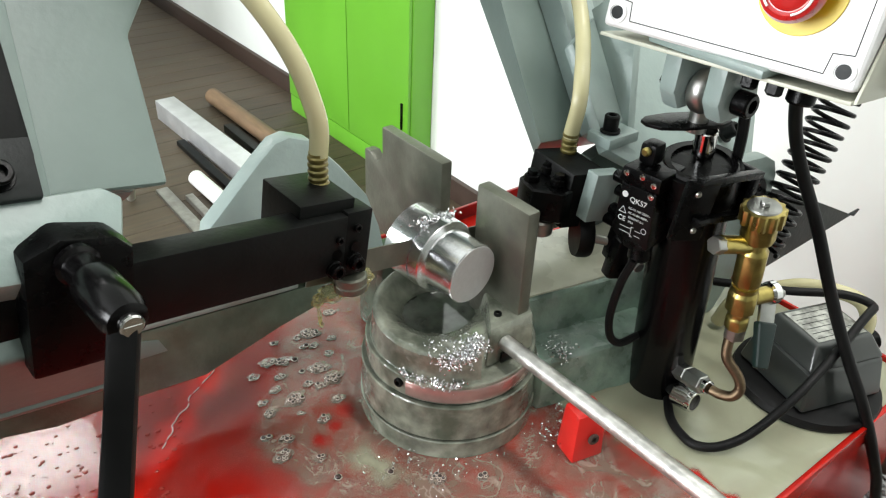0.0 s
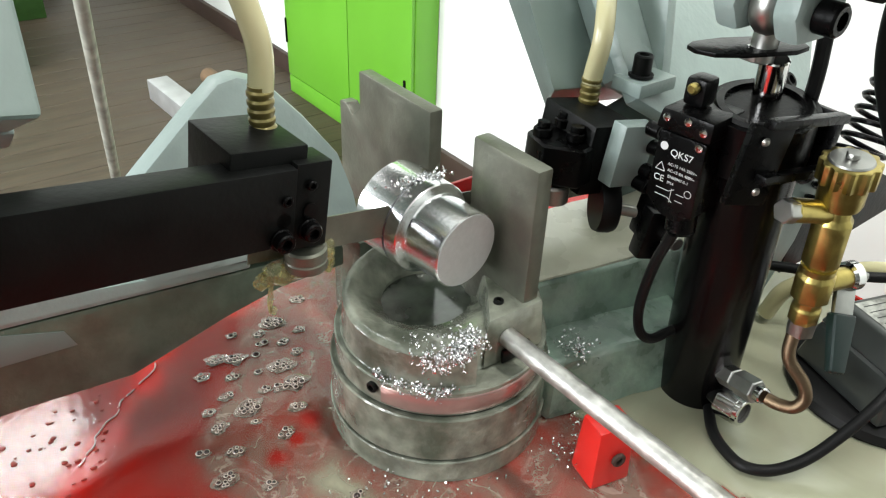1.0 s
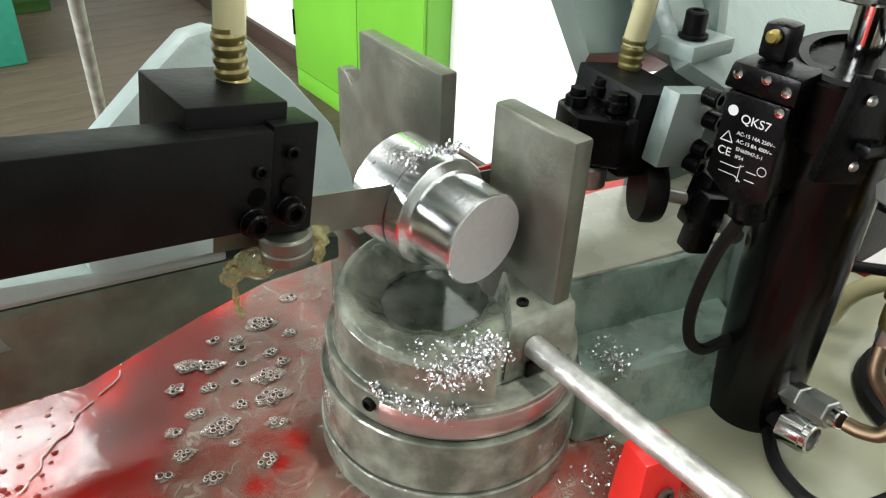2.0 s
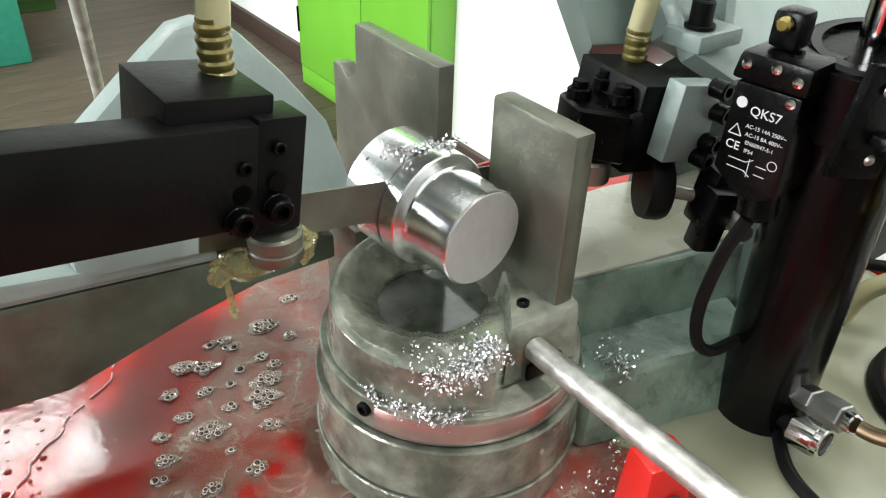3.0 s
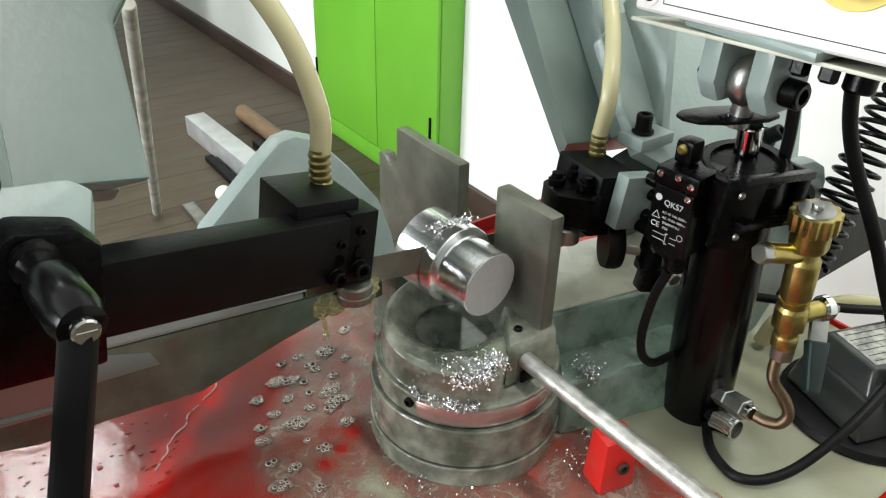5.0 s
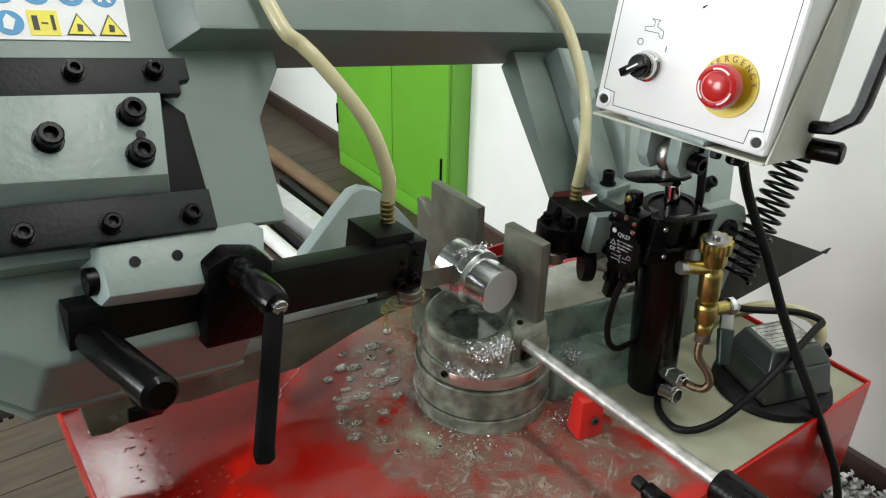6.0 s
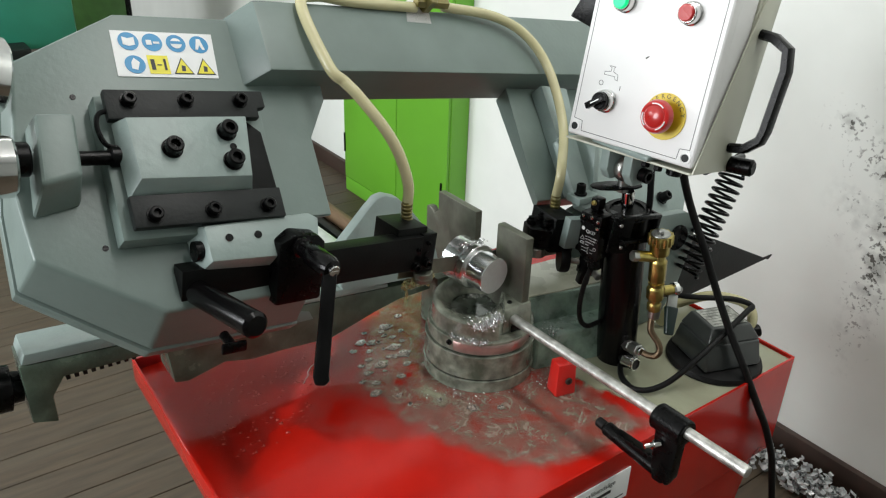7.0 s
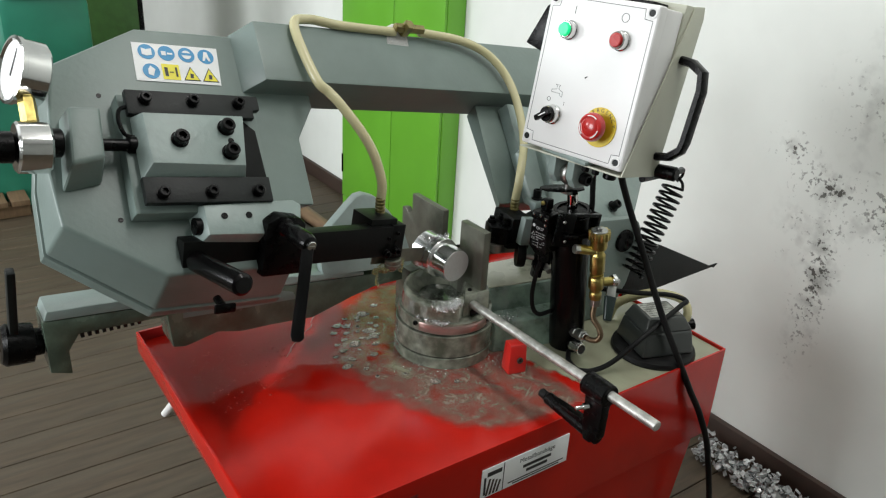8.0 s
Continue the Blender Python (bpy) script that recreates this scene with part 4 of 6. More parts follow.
    part("tension_bracket", loft([(-0.068, 0.04), (-0.016, 0.052), (-0.008, 0.15), (-0.058, 0.15)], [(-0.062, 0.06), (-0.02, 0.07), (-0.016, 0.144), (-0.056, 0.144)], 0.0005, 0.052, 0.006, 3), GREY, h)
    part("screw_collar", rod_between((-0.082, 0.098, 0.034), (-0.066, 0.098, 0.034), 0.019, 0.002), BLACK, h)
    drum = part("load_cell", rod_between((-0.123, 0.088, 0.04), (-0.083, 0.088, 0.04), 0.033, 0.003, 40), CHROME, h, "chromed hydraulic tension load cell")
    part("screw_collar", rod_between((-0.15, 0.088, 0.04), (-0.1235, 0.088, 0.04), 0.02, 0.003), BLACK, drum)
    gm = Matrix.Translation((-0.094, 0.202, 0.03)) @ between((0, 0, 0), (-0.93, 0.05, 0.2))
    gauge = part("pressure_gauge", xf(lathe([(0, -0.018), (0.04, -0.018), (0.043, -0.015), (0.043, 0.013), (0.045, 0.014), (0.045, 0.02), (0.041, 0.021), (0.039, 0.016), (0, 0.016)], 48), gm), CHROME, h, "chromed round tension pressure gauge")
    part("dial", xf(cyl(0.0388, 0.001, 0, 40), gm @ pose(0, 0, 0.0165)), LABEL, gauge, "white gauge dial")
    part("needle", xf(prism([(-0.002, -0.008), (0.002, -0.008), (0.0006, 0.03), (-0.0006, 0.03)], 0.018, 0.0186), gm @ pose(0, 0, 0, 0, 0, 40)), INK, gauge)
    part("nipple", rod_between((-0.1, 0.12, 0.038), (-0.1, 0.16, 0.034), 0.011, 0.002, 6), BRASS, h, "brass gauge nipple")
    # casting that carries the guide arm
    gb = part("arm_bracket", loft([(0.092, 0.012), (0.092, -0.05), (0.25, -0.055), (0.262, 0.0), (0.25, 0.014)], [(0.1, 0.0), (0.1, -0.045), (0.24, -0.05), (0.252, -0.004), (0.24, 0.004)], 0.0005, 0.045, 0.004), PALE, h, "pale grey painted arm bracket")
    # black plug paints the shade inside the bore
    part("bore", rod_between((0.0985, -0.024, 0.024), (0.089, -0.024, 0.024), 0.0125, 0.0), BLACK, gb, "black plug for the shade in the bore")
    for a in (0.127, 0.164):
        part("set_screw", xf(cyl(0.0048, 0.0012, 0, 20), pose(a, -0.018, 0.0452)), BLACK, gb)
    # tapped holes as black discs, their inner shade painted
    for a, b in ((0.001, 0.191), (0.0, 0.0)):
        part("tapped_hole", xf(cyl(0.0035, 0.0008, 0, 20), pose(a, b, 0.0001)), BLACK, h)
    safety_label(h)
    return h


SAW = saw_head()


def head_point(a, b, c):
    return HEAD @ Vector((a, b, c))


def ribbed_ferrule(p, d, parent):
    """Clear hose end over a ribbed brass tail."""
    d = Vector(d).normalized()
    p = Vector(p)
    prof = [(0.0, 0), (0.0095, 0.0), (0.0095, 0.004)]
    for k in range(4):
        z = 0.006 + 0.006 * k
        prof += [(0.0078, z), (0.0088, z + 0.002), (0.0088, z + 0.004), (0.0078, z + 0.0055)]
    prof += [(0.0078, 0.032), (0.0, 0.032)]
    return part("hose_tail", xf(lathe(prof, 24), between(p, p + d)), OLIVE, parent, "ribbed brass hose tail")


def hoses():
    c = thing("coolant_hose", "yellowed translucent coolant hose with a brass tail", "hose")
    low = Vector((0.269, 0.089, 0.923))
    pts = [head_point(0.525, 0.327, 0.05), head_point(0.41, 0.326, 0.05), head_point(0.345, 0.33, 0.05), head_point(0.313, 0.308, 0.055), 
           Vector((0.191, 0.170, 1.141)), Vector((0.207, 0.155, 1.120)), Vector((0.220, 0.140, 1.102)), Vector((0.244, 0.115, 1.062)), Vector((0.260, 0.100, 1.026)), Vector((0.269, 0.091, 0.990)), low + Vector((0.003, 0.0, 0.045)), low + Vector((0.001, 0.0, 0.02))]
    part("tube", sweep(pts, 0.0082, 14, 8), HOSE, c)
    ribbed_ferrule(low - Vector((0, 0, 0.005)), (0.02, 0, 1), c)
    c = thing("coolant_hose", "yellowed translucent coolant hose with a brass tail", "hose")
    low = Vector((0.56, 0.074, 0.878))
    pts = [head_point(0.578, 0.33, 0.055), head_point(0.68, 0.318, 0.06), head_point(0.742, 0.284, 0.062), head_point(0.772, 0.219, 0.06), head_point(0.765, 0.118, 0.055), low + Vector((0.006, 0.0, 0.07)), low + Vector((0.0, 0.0, 0.02))]
    part("tube", sweep(pts, 0.0082, 14, 8), HOSE, c)
    ribbed_ferrule(low - Vector((0, 0, 0.004)), (0.02, 0, 1), c)
    c = thing("hose_fitting", "brass tee hose fitting on a white bracket", "hose fitting", HEAD)
    part("bracket", prism([(0.5, 0.3), (0.555, 0.3), (0.56, 0.345), (0.53, 0.35), (0.51, 0.34)], 0.02, 0.045, 0.003), FLOORWHITE, c)
    part("tee", rod_between((0.52, 0.33, 0.06), (0.585, 0.332, 0.06), 0.009, 0.002, 6), OLIVE, c)
    part("union_nut", rod_between((0.545, 0.33, 0.046), (0.545, 0.33, 0.075), 0.011, 0.002, 6), OLIVE, c)


hoses()


def guide_arm():
    a0, a1 = Vector((-0.0895, 0.0185, 0.9395)), Vector((0.2905, 0.042, 0.8825))
    d = (a1 - a0).normalized()
    y = Vector((0, 0, 1)).cross(d).normalized()
    z = d.cross(y)
    m = Matrix(((d.x, y.x, z.x, a0.x), (d.y, y.y, z.y, a0.y), (d.z, y.z, z.z, a0.z), (0, 0, 0, 1)))
    c = thing("blade_guide_arm", "black square steel blade guide arm with a clamping lever", "guide arm", m)
    L = (a1 - a0).length
    part("bar", merged(box(0, L - 0.026, 0, 0.026, -0.026, 0.026, 0.0012), box(L - 0.0255, L, 0.002, 0.026, -0.032, 0.028, 0.0012)), DARK, c)
    for a, b, r in ((L - 0.033, 0.006, 0.0035), (L - 0.016, 0.014, 0.0035)):
        part("set_screw", xf(cap_screw(r, 0.003), between((a, 0.0005, b), (a, -1, b))), BLACK, c)
    # screw holes are black discs that paint the shade in them
    for a, b in ((L - 0.034, -0.0075), (L - 0.015, -0.004)):
        part("screw_hole", xf(cyl(0.0052, 0.0006, 0, 24), between((a, 0.0006, b), (a, -1, b))), BLACK, c)
    for a, b in ((L - 0.036, -0.02), (L - 0.0165, -0.0165)):
        part("guide_screw", xf(merged(cyl(0.0078, 0.003, 0.0005, 28), xf(cap_screw(0.0066, 0.006), pose(0, 0, 0.003))), between((a, 0.0, b), (a, -1, b))), BLACK, c)
    g = part("grip", rod_between((0.018, 0.0, -0.002), (0.03, -0.128, 0.012), 0.0155, 0.004, 32), GLOSSBLACK, c, "glossy black plastic grip")
    part("pin", xf(cyl(0.004, 0.0006, 0, 16), between((0.12, 0.0, 0.004), (0.12, -1, 0.004))), BLACK, c)
    wing = part("wing_bolt", rod_between((0.045, -0.02, -0.055), (0.045, -0.045, -0.058), 0.006, 0.001), BLACK, c)
    part("wing", box(0.03, 0.062, -0.05, -0.044, -0.066, -0.052, 0.003), BLACK, wing)
    kb = part("lever_block", xf(prism([(0.112, -0.03), (0.177, -0.03), (0.177, 0.05), (0.166, 0.06), (0.134, 0.064), (0.112, 0.054)], 0.0, 0.062, 0.004), Matrix(((1, 0, 0, 0), (0, 0, -1, 0.0405), (0, 1, 0, 0), (0, 0, 0, 1)))), BLACK, c, "black clamp block")
    hub = part("lever_hub", xf(lathe([(0, 0), (0.0135, 0), (0.0135, 0.004), (0.011, 0.006), (0.011, 0.02), (0.014, 0.025), (0.0145, 0.06), (0.012, 0.068), (0.008, 0.07), (0, 0.07)], 32), between((0.141, -0.0225, 0.048), (0.145, -0.1, 0.044))), GLOSSBLACK, c, "glossy black lever hub")
    part("lever_screw", xf(merged(cyl(0.0072, 0.004, 0.001, 24), box(-0.005, 0.005, -0.0009, 0.0009, 0.0035, 0.0044)), between((0.1445, -0.0925, 0.0445), (0.1465, -0.14, 0.042))), CHROME, hub, "steel lever screw")
    lever = slab_yz([(-0.0085, 0.0), (0.0085, 0.0), (0.0088, 0.06), (0.0105, 0.128), (0.0075, 0.137), (-0.004, 0.137), (-0.0095, 0.131), (-0.0078, 0.124), (-0.0082, 0.06)], -0.0082, 0.0082, 0.0035)
    part("lever", xf(lever, between((0.1445, -0.085, 0.043), (0.1175, -0.131, -0.072)) @ pose(0, 0, 0, 0, 0, 90)), LEVER, hub)


guide_arm()


def guide_blocks():
    c = thing("guide_block", "black steel coolant guide block behind the arm", "guide block", pose(0, 0, 0))
    d = 8.4
    part("block", xf(box(-0.026, 0.026, -0.03, 0.03, -0.04, 0.0, 0.0015), pose(0.255, 0.08, 0.925, 0, d, 2)), DARK, c)
    part("roller", xf(lathe([(0, 0), (0.014, 0), (0.0145, 0.001), (0.0145, 0.006), (0.0137, 0.007), (0.0145, 0.008), (0.0145, 0.0145), (0.013, 0.016), (0, 0.016)], 32), pose(0.274, 0.05, 0.834)), JAW, c, "steel blade guide roller")
    part("blade", xf(box(-0.06, 0.29, -0.0006, 0.0006, -0.0125, 0.0125), Matrix.Translation((0.3, 0.066, 0.843)) @ Matrix(((0.99, 0, 0.14, 0), (0.0, 1, 0, 0), (-0.14, 0, 0.99, 0), (0, 0, 0, 1)))), JAW, c, "bandsaw blade strip")
    c = thing("guide_block", "black guide block with hexagon bolts by the pivot", "guide block", pose(0, 0, 0))
    part("block", xf(box(-0.024, 0.024, -0.034, 0.034, -0.06, 0.0, 0.002), pose(0.547, 0.056, 0.882, 0, d, -8)), DARK, c)
    head = part("hex_head", xf(hexagon(0.032, 0.034, 0.002), pose(0.512, 0.052, 0.835, 0, 4, 12)), BLACK, c)
    for x, y in ((0.497, 0.062), (0.513, 0.04), (0.525, 0.066)):
        part("hex_bolt", xf(merged(hexagon(0.0085, 0.008, 0.0008), xf(hexagon(0.006, 0.005, 0.0005), pose(0, 0, 0.008, 0, 0, 20))), pose(x, y, 0.8695, 0, 4, 25)), BLACK, c)
    part("roller", xf(lathe([(0, 0), (0.013, 0), (0.013, 0.014), (0.011, 0.016), (0, 0.016)], 28), pose(0.5, 0.045, 0.818)), STEEL, c)
    part("spacer", xf(box(-0.017, 0.017, -0.008, 0.008, -0.026, 0.026, 0.0015), pose(0.545, 0.012, 0.862, 0, d, -8)), PALE, c, "pale grey painted spacer block")
    for x, z in ((0.556, 0.885), (0.561, 0.868), (0.557, 0.848), (0.552, 0.838)):
        part("spacer_screw", xf(cap_screw(0.0062, 0.012), between((x, 0.004, z), (x + 0.004, -0.3, z))), BLACK, c)
    c = thing("chip_brush", "black round chip brush on a clamp under the blade", "brush", pose(0, 0, 0))
    part("bristles", xf(lathe([(0, 0), (0.022, 0), (0.0235, 0.004), (0.0235, 0.012), (0.022, 0.016), (0, 0.016)], 36), between((0.535, 0.028, 0.81), (0.56, 0.012, 0.808))), RUBBER, c)
    part("shaft", rod_between((0.54, 0.02, 0.81), (0.585, -0.03, 0.806), 0.005), STEEL, c)
    part("clamp", xf(box(-0.014, 0.014, -0.011, 0.011, -0.022, 0.02, 0.003), pose(0.566, -0.012, 0.812, 0, 10, -20)), BLACK, c)
    part("clamp", xf(box(-0.009, 0.009, -0.008, 0.008, -0.024, 0.02, 0.003), pose(0.548, -0.022, 0.806, 0, 10, -20)), BLACK, c)
    part("clamp_bolt", rod_between((0.563, -0.025, 0.802), (0.556, -0.045, 0.8), 0.006, 0.001), STEEL, c)


guide_blocks()

# ---- control box ----
BN = Vector((-0.97453, -0.14315, 0.17261)).normalized()
BW = Vector((0.026, -0.177, 0)).normalized()
BH = BN.cross(BW).normalized()
BC = Vector((0.5255, -0.1025, 1.17))
BOXM = Matrix(((BW.x, BH.x, BN.x, BC.x), (BW.y, BH.y, BN.y, BC.y), (BW.z, BH.z, BN.z, BC.z), (0, 0, 0, 1)))


def push_button(name, a, b, cap, parent, label):
    bz = part("bezel", xf(lathe([(0, 0), (0.0155, 0), (0.0155, 0.002), (0.014, 0.003), (0.0138, 0.013), (0.0125, 0.0145), (0.011, 0.0145), (0.011, 0.012), (0, 0.012)], 32), pose(a, b, 0.0002)), CHROME, parent)
    part(name, xf(lathe([(0, 0.0125), (0.0108, 0.0125), (0.0108, 0.017), (0.0095, 0.0185), (0, 0.0185)], 32), pose(a, b, 0)), cap, bz, label)


def control_box():
    c = thing("control_box", "white electric control box with push buttons and a handle", "control box", BOXM)
    part("lid", box(-0.102, 0.102, -0.125, 0.125, -0.022, 0.0, 0.005, 3), BOXWHITE, c)
    part("case", box(-0.1, 0.1, -0.123, 0.123, -0.07, -0.0225, 0.004), BOXWHITE, c)
    part("side_bracket", xf(prism([(-0.004, -0.132), (-0.105, -0.132), (-0.125, 0.12), (-0.12, 0.138), (-0.092, 0.135)], 0.1025, 0.105, 0.0008), Matrix(((0, 0, 1, 0), (0, 1, 0, 0), (1, 0, 0, 0), (0, 0, 0, 1)))), IVORY, c, "ivory painted sheet bracket")
    part("back_bracket", box(-0.102, 0.102, -0.13, 0.135, -0.112, -0.0705, 0.002), IVORY, c, "ivory painted sheet bracket")
    part("bottom_bracket", box(-0.103, 0.102, -0.1335, -0.1305, -0.105, -0.002, 0.0008), IVORY, c, "ivory painted sheet bracket")
    part("top_hood", box(-0.07, 0.07, 0.1255, 0.131, -0.09, -0.03, 0.002), BLACK, c)
    part("side_hood", loft([(-0.135, 0.1), (-0.103, 0.11), (-0.103, 0.02), (-0.14, 0.035)], [(-0.13, 0.1), (-0.103, 0.12), (-0.103, 0.02), (-0.16, 0.035)], -0.07, -0.03, 0.002), BLACK, c)
    # engraved frame line round the lid, stepping in at the corner screws
    line = []
    X, Y, S = 0.094, 0.117, 0.016
    for sx, sy in ((1, 1), (-1, 1), (-1, -1), (1, -1)):
        corner = [(sx * X, sy * (Y - S)), (sx * (X - S * 0.9), sy * (Y - S * 0.9)), (sx * (X - S), sy * Y)]
        line += corner if sx * sy > 0 else corner[::-1]
    for (x0, y0), (x1, y1) in zip(line, line[1:] + line[:1]):
        part("frame_line", rod_between((x0, y0, 0.0001), (x1, y1, 0.0001), 0.0004, 0, 6), CHAR, c)
    for sx in (-1, 1):
        for sy in (-1, 1):
            bs = part("corner_boss", xf(lathe([(0, 0), (0.0085, 0), (0.0085, 0.0012), (0.0062, 0.0016), (0.006, 0.0004), (0, 0.0003)], 28), pose(sx * 0.0905, sy * 0.1125, 0.0)), BOXWHITE, c)
            part("lid_screw", xf(cyl(0.0052, 0.0006, 0, 24), pose(sx * 0.0905, sy * 0.1125, 0.0005)), CHAR, bs)
    push_button("start_button", -0.05, 0.068, GREENBTN, c, "lit green start button")
    push_button("stop_button", 0.049, 0.066, REDBTN, c, "red stop button")
    part("mark", xf(ring([(0.0062, 0), (0.0069, 0), (0.0069, 0.0003), (0.0062, 0.0003)], 28), pose(0.047, 0.1, 0.0002)), CHAR, c)
    part("mark", box(-0.0475, -0.0465, 0.094, 0.106, 0.0001, 0.0004), CHAR, c)
    part("mark", xf(ring([(0.003, 0), (0.0036, 0), (0.0036, 0.0003), (0.003, 0.0003)], 20), pose(-0.062, -0.044, 0.0002)), CHAR, c)
    part("mark", box(-0.0305, -0.0298, -0.049, -0.043, 0.0001, 0.0004), CHAR, c)
    tap = [(-0.06, -0.028), (-0.05, -0.026), (-0.05, -0.021), (-0.054, -0.019), (-0.044, -0.019), (-0.046, -0.021), (-0.046, -0.026), (-0.038, -0.029), (-0.037, -0.037), (-0.041, -0.036), (-0.043, -0.032), (-0.06, -0.032)]
    for (x0, y0), (x1, y1) in zip(tap, tap[1:] + tap[:1]):
        part("tap_symbol", rod_between((x0, y0, 0.0001), (x1, y1, 0.0001), 0.0003, 0, 6), CHAR, c)
    part("logo_dot", prism([(-0.002, 0.001), (0.002, 0.004), (0.004, 0.004), (0.0, 0.0)], 0.0001, 0.0005), CHAR, c)
    kb = part("selector_bezel", xf(lathe([(0, 0), (0.0165, 0), (0.0165, 0.002), (0.0145, 0.003), (0.0145, 0.012), (0.013, 0.0135), (0, 0.0135)], 32), pose(-0.047, -0.067, 0.0002)), CHROME, c)
    part("selector_knob", xf(merged(cyl(0.012, 0.007, 0.001, 28), box(-0.018, 0.012, -0.0045, 0.0045, 0.0065, 0.015, 0.0015)), pose(-0.047, -0.067, 0.0137, 0, 0, 35)), BLACK, kb, "black selector knob")
    part("pointer", xf(box(-0.008, 0.006, -0.0008, 0.0008, 0.0151, 0.0155), pose(-0.047, -0.067, 0.0137, 0, 0, 35)), LABEL, kb)
    disc = part("emergency_disc", xf(cyl(0.031, 0.0014, 0.0003, 48), pose(0.047, -0.067, 0.0002)), YELLOW, c, "yellow emergency stop disc")
    for i, ch in enumerate("EMERGENCY"):
        a = radians(165 - 150 * i / 8)
        writing("lettering", ch, 0.0085, Matrix.Translation((0.047 + 0.0262 * math.cos(a), -0.067 + 0.0262 * math.sin(a), 0.0017)) @ pose(0, 0, 0, 0, 0, math.degrees(a) - 90), INK, disc)
    part("emergency_stem", xf(cyl(0.013, 0.013, 0.001, 28), pose(0.047, -0.067, 0.0017)), REDBTN, c)
    mush = part("emergency_button", xf(lathe([(0, 0.014), (0.019, 0.014), (0.0222, 0.017), (0.0225, 0.022), (0.0205, 0.027), (0.0175, 0.0285), (0.0155, 0.0275), (0.0145, 0.0275), (0.011, 0.03), (0, 0.031)], 44), pose(0.047, -0.067, 0)), REDBTN, c, "red mushroom emergency stop button")
    for k in range(3):
        pts = [(0.047 + 0.0172 * math.cos(radians(120 * k + 52 + 15 * j)), -0.067 + 0.0172 * math.sin(radians(120 * k + 52 + 15 * j)), 0.0288) for j in range(5)]
        part("turn_arrow", sweep(pts, 0.0009, 6, 3), LABEL, mush)
    # grab handle on the bracket side
    hp = [(a, b, -0.093) for a, b in ((0.1055, 0.055), (0.124, 0.053), (0.145, 0.041), (0.15, 0.015), (0.146, -0.066), (0.143, -0.079), (0.126, -0.094), (0.1055, -0.098))]
    bm = bmesh.new()
    rings = []
    pts = [Vector(p) for p in hp]
    for i, p in enumerate(pts):
        dd = (pts[min(i + 1, 7)] - pts[max(i - 1, 0)]).normalized()
        sd = Vector((0, 0, 1))
        up = sd.cross(dd)
        rings.append([bm.verts.new(p + 0.011 * u * sd + 0.0065 * v * up) for u, v in ((-1, -0.6), (-0.6, -1), (0.6, -1), (1, -0.6), (1, 0.6), (0.6, 1), (-0.6, 1), (-1, 0.6))])
    for r0, r1 in zip(rings, rings[1:]):
        for k in range(8):
            bm.faces.new((r0[k], r0[(k + 1) % 8], r1[(k + 1) % 8], r1[k]))
    bm.faces.new(rings[0][::-1])
    bm.faces.new(rings[-1])
    bmesh.ops.recalc_face_normals(bm, faces=bm.faces)
    part("handle", bm, BLACK, c, "black plastic grab handle")
    part("cable_gland", rod_between((0.085, -0.124, -0.108), (0.138, -0.12, -0.112), 0.012, 0.003), BLACK, c)
    part("cable_gland", rod_between((0.055, -0.1336, -0.05), (0.055, -0.15, -0.05), 0.011, 0.002), BLACK, c)
    part("cable_gland", rod_between((0.02, -0.1336, -0.03), (0.02, -0.146, -0.03), 0.007, 0.002, 6), BLACK, c)
    part("cable_gland", rod_between((0.04, -0.1336, -0.03), (0.04, -0.146, -0.03), 0.007, 0.002, 6), BLACK, c)


control_box()


def clevis():
    c = thing("rod_clevis", "pale grey clevis holding a steel ball rod end", "clevis", pose(0.0135, 0.013, -0.007))
    for y, dx in ((-0.077, -0.001), (-0.116, 0.004)):
        part("lug", slab_xz([(0.508 + dx, 0.995), (0.54 + dx, 0.995), (0.552 + dx, 1.012), (0.552 + dx, 1.047), (0.5 + dx, 1.047), (0.498 + dx, 1.012)], y - 0.0085, y + 0.0085, 0.004), PALE, c)
    part("yoke", box(0.49, 0.61, -0.16, -0.055, 1.0475, 1.055, 0.003), PALE, c)
    part("ball_joint", xf(lathe([(0.006, -0.0105), (0.0125, -0.01), (0.0165, -0.0075), (0.019, -0.0035), (0.019, 0.0035), (0.0165, 0.0075), (0.0125, 0.01), (0.006, 0.0105)], 36), between((0.524, -0.0965, 1.012), (0.525, -1, 1.012))), NICKEL, c, "polished steel rod end")
    part("shank", rod_between((0.5245, -0.0955, 0.976), (0.5245, -0.0965, 1.0), 0.0085, 0.001), NICKEL, c)
    part("pin", rod_between((0.522, -0.066, 1.012), (0.526, -0.126, 1.012), 0.0055), CHROME, c)
    part("pin_head", xf(cap_screw(0.0105, 0.014), between((0.527, -0.125, 1.012), (0.529, -1, 1.012))), BLACK, c)
    part("pin_nut", xf(hexagon(0.0105, 0.01), between((0.522, -0.068, 1.012), (0.522, 1, 1.012))), BLACK, c)


clevis()


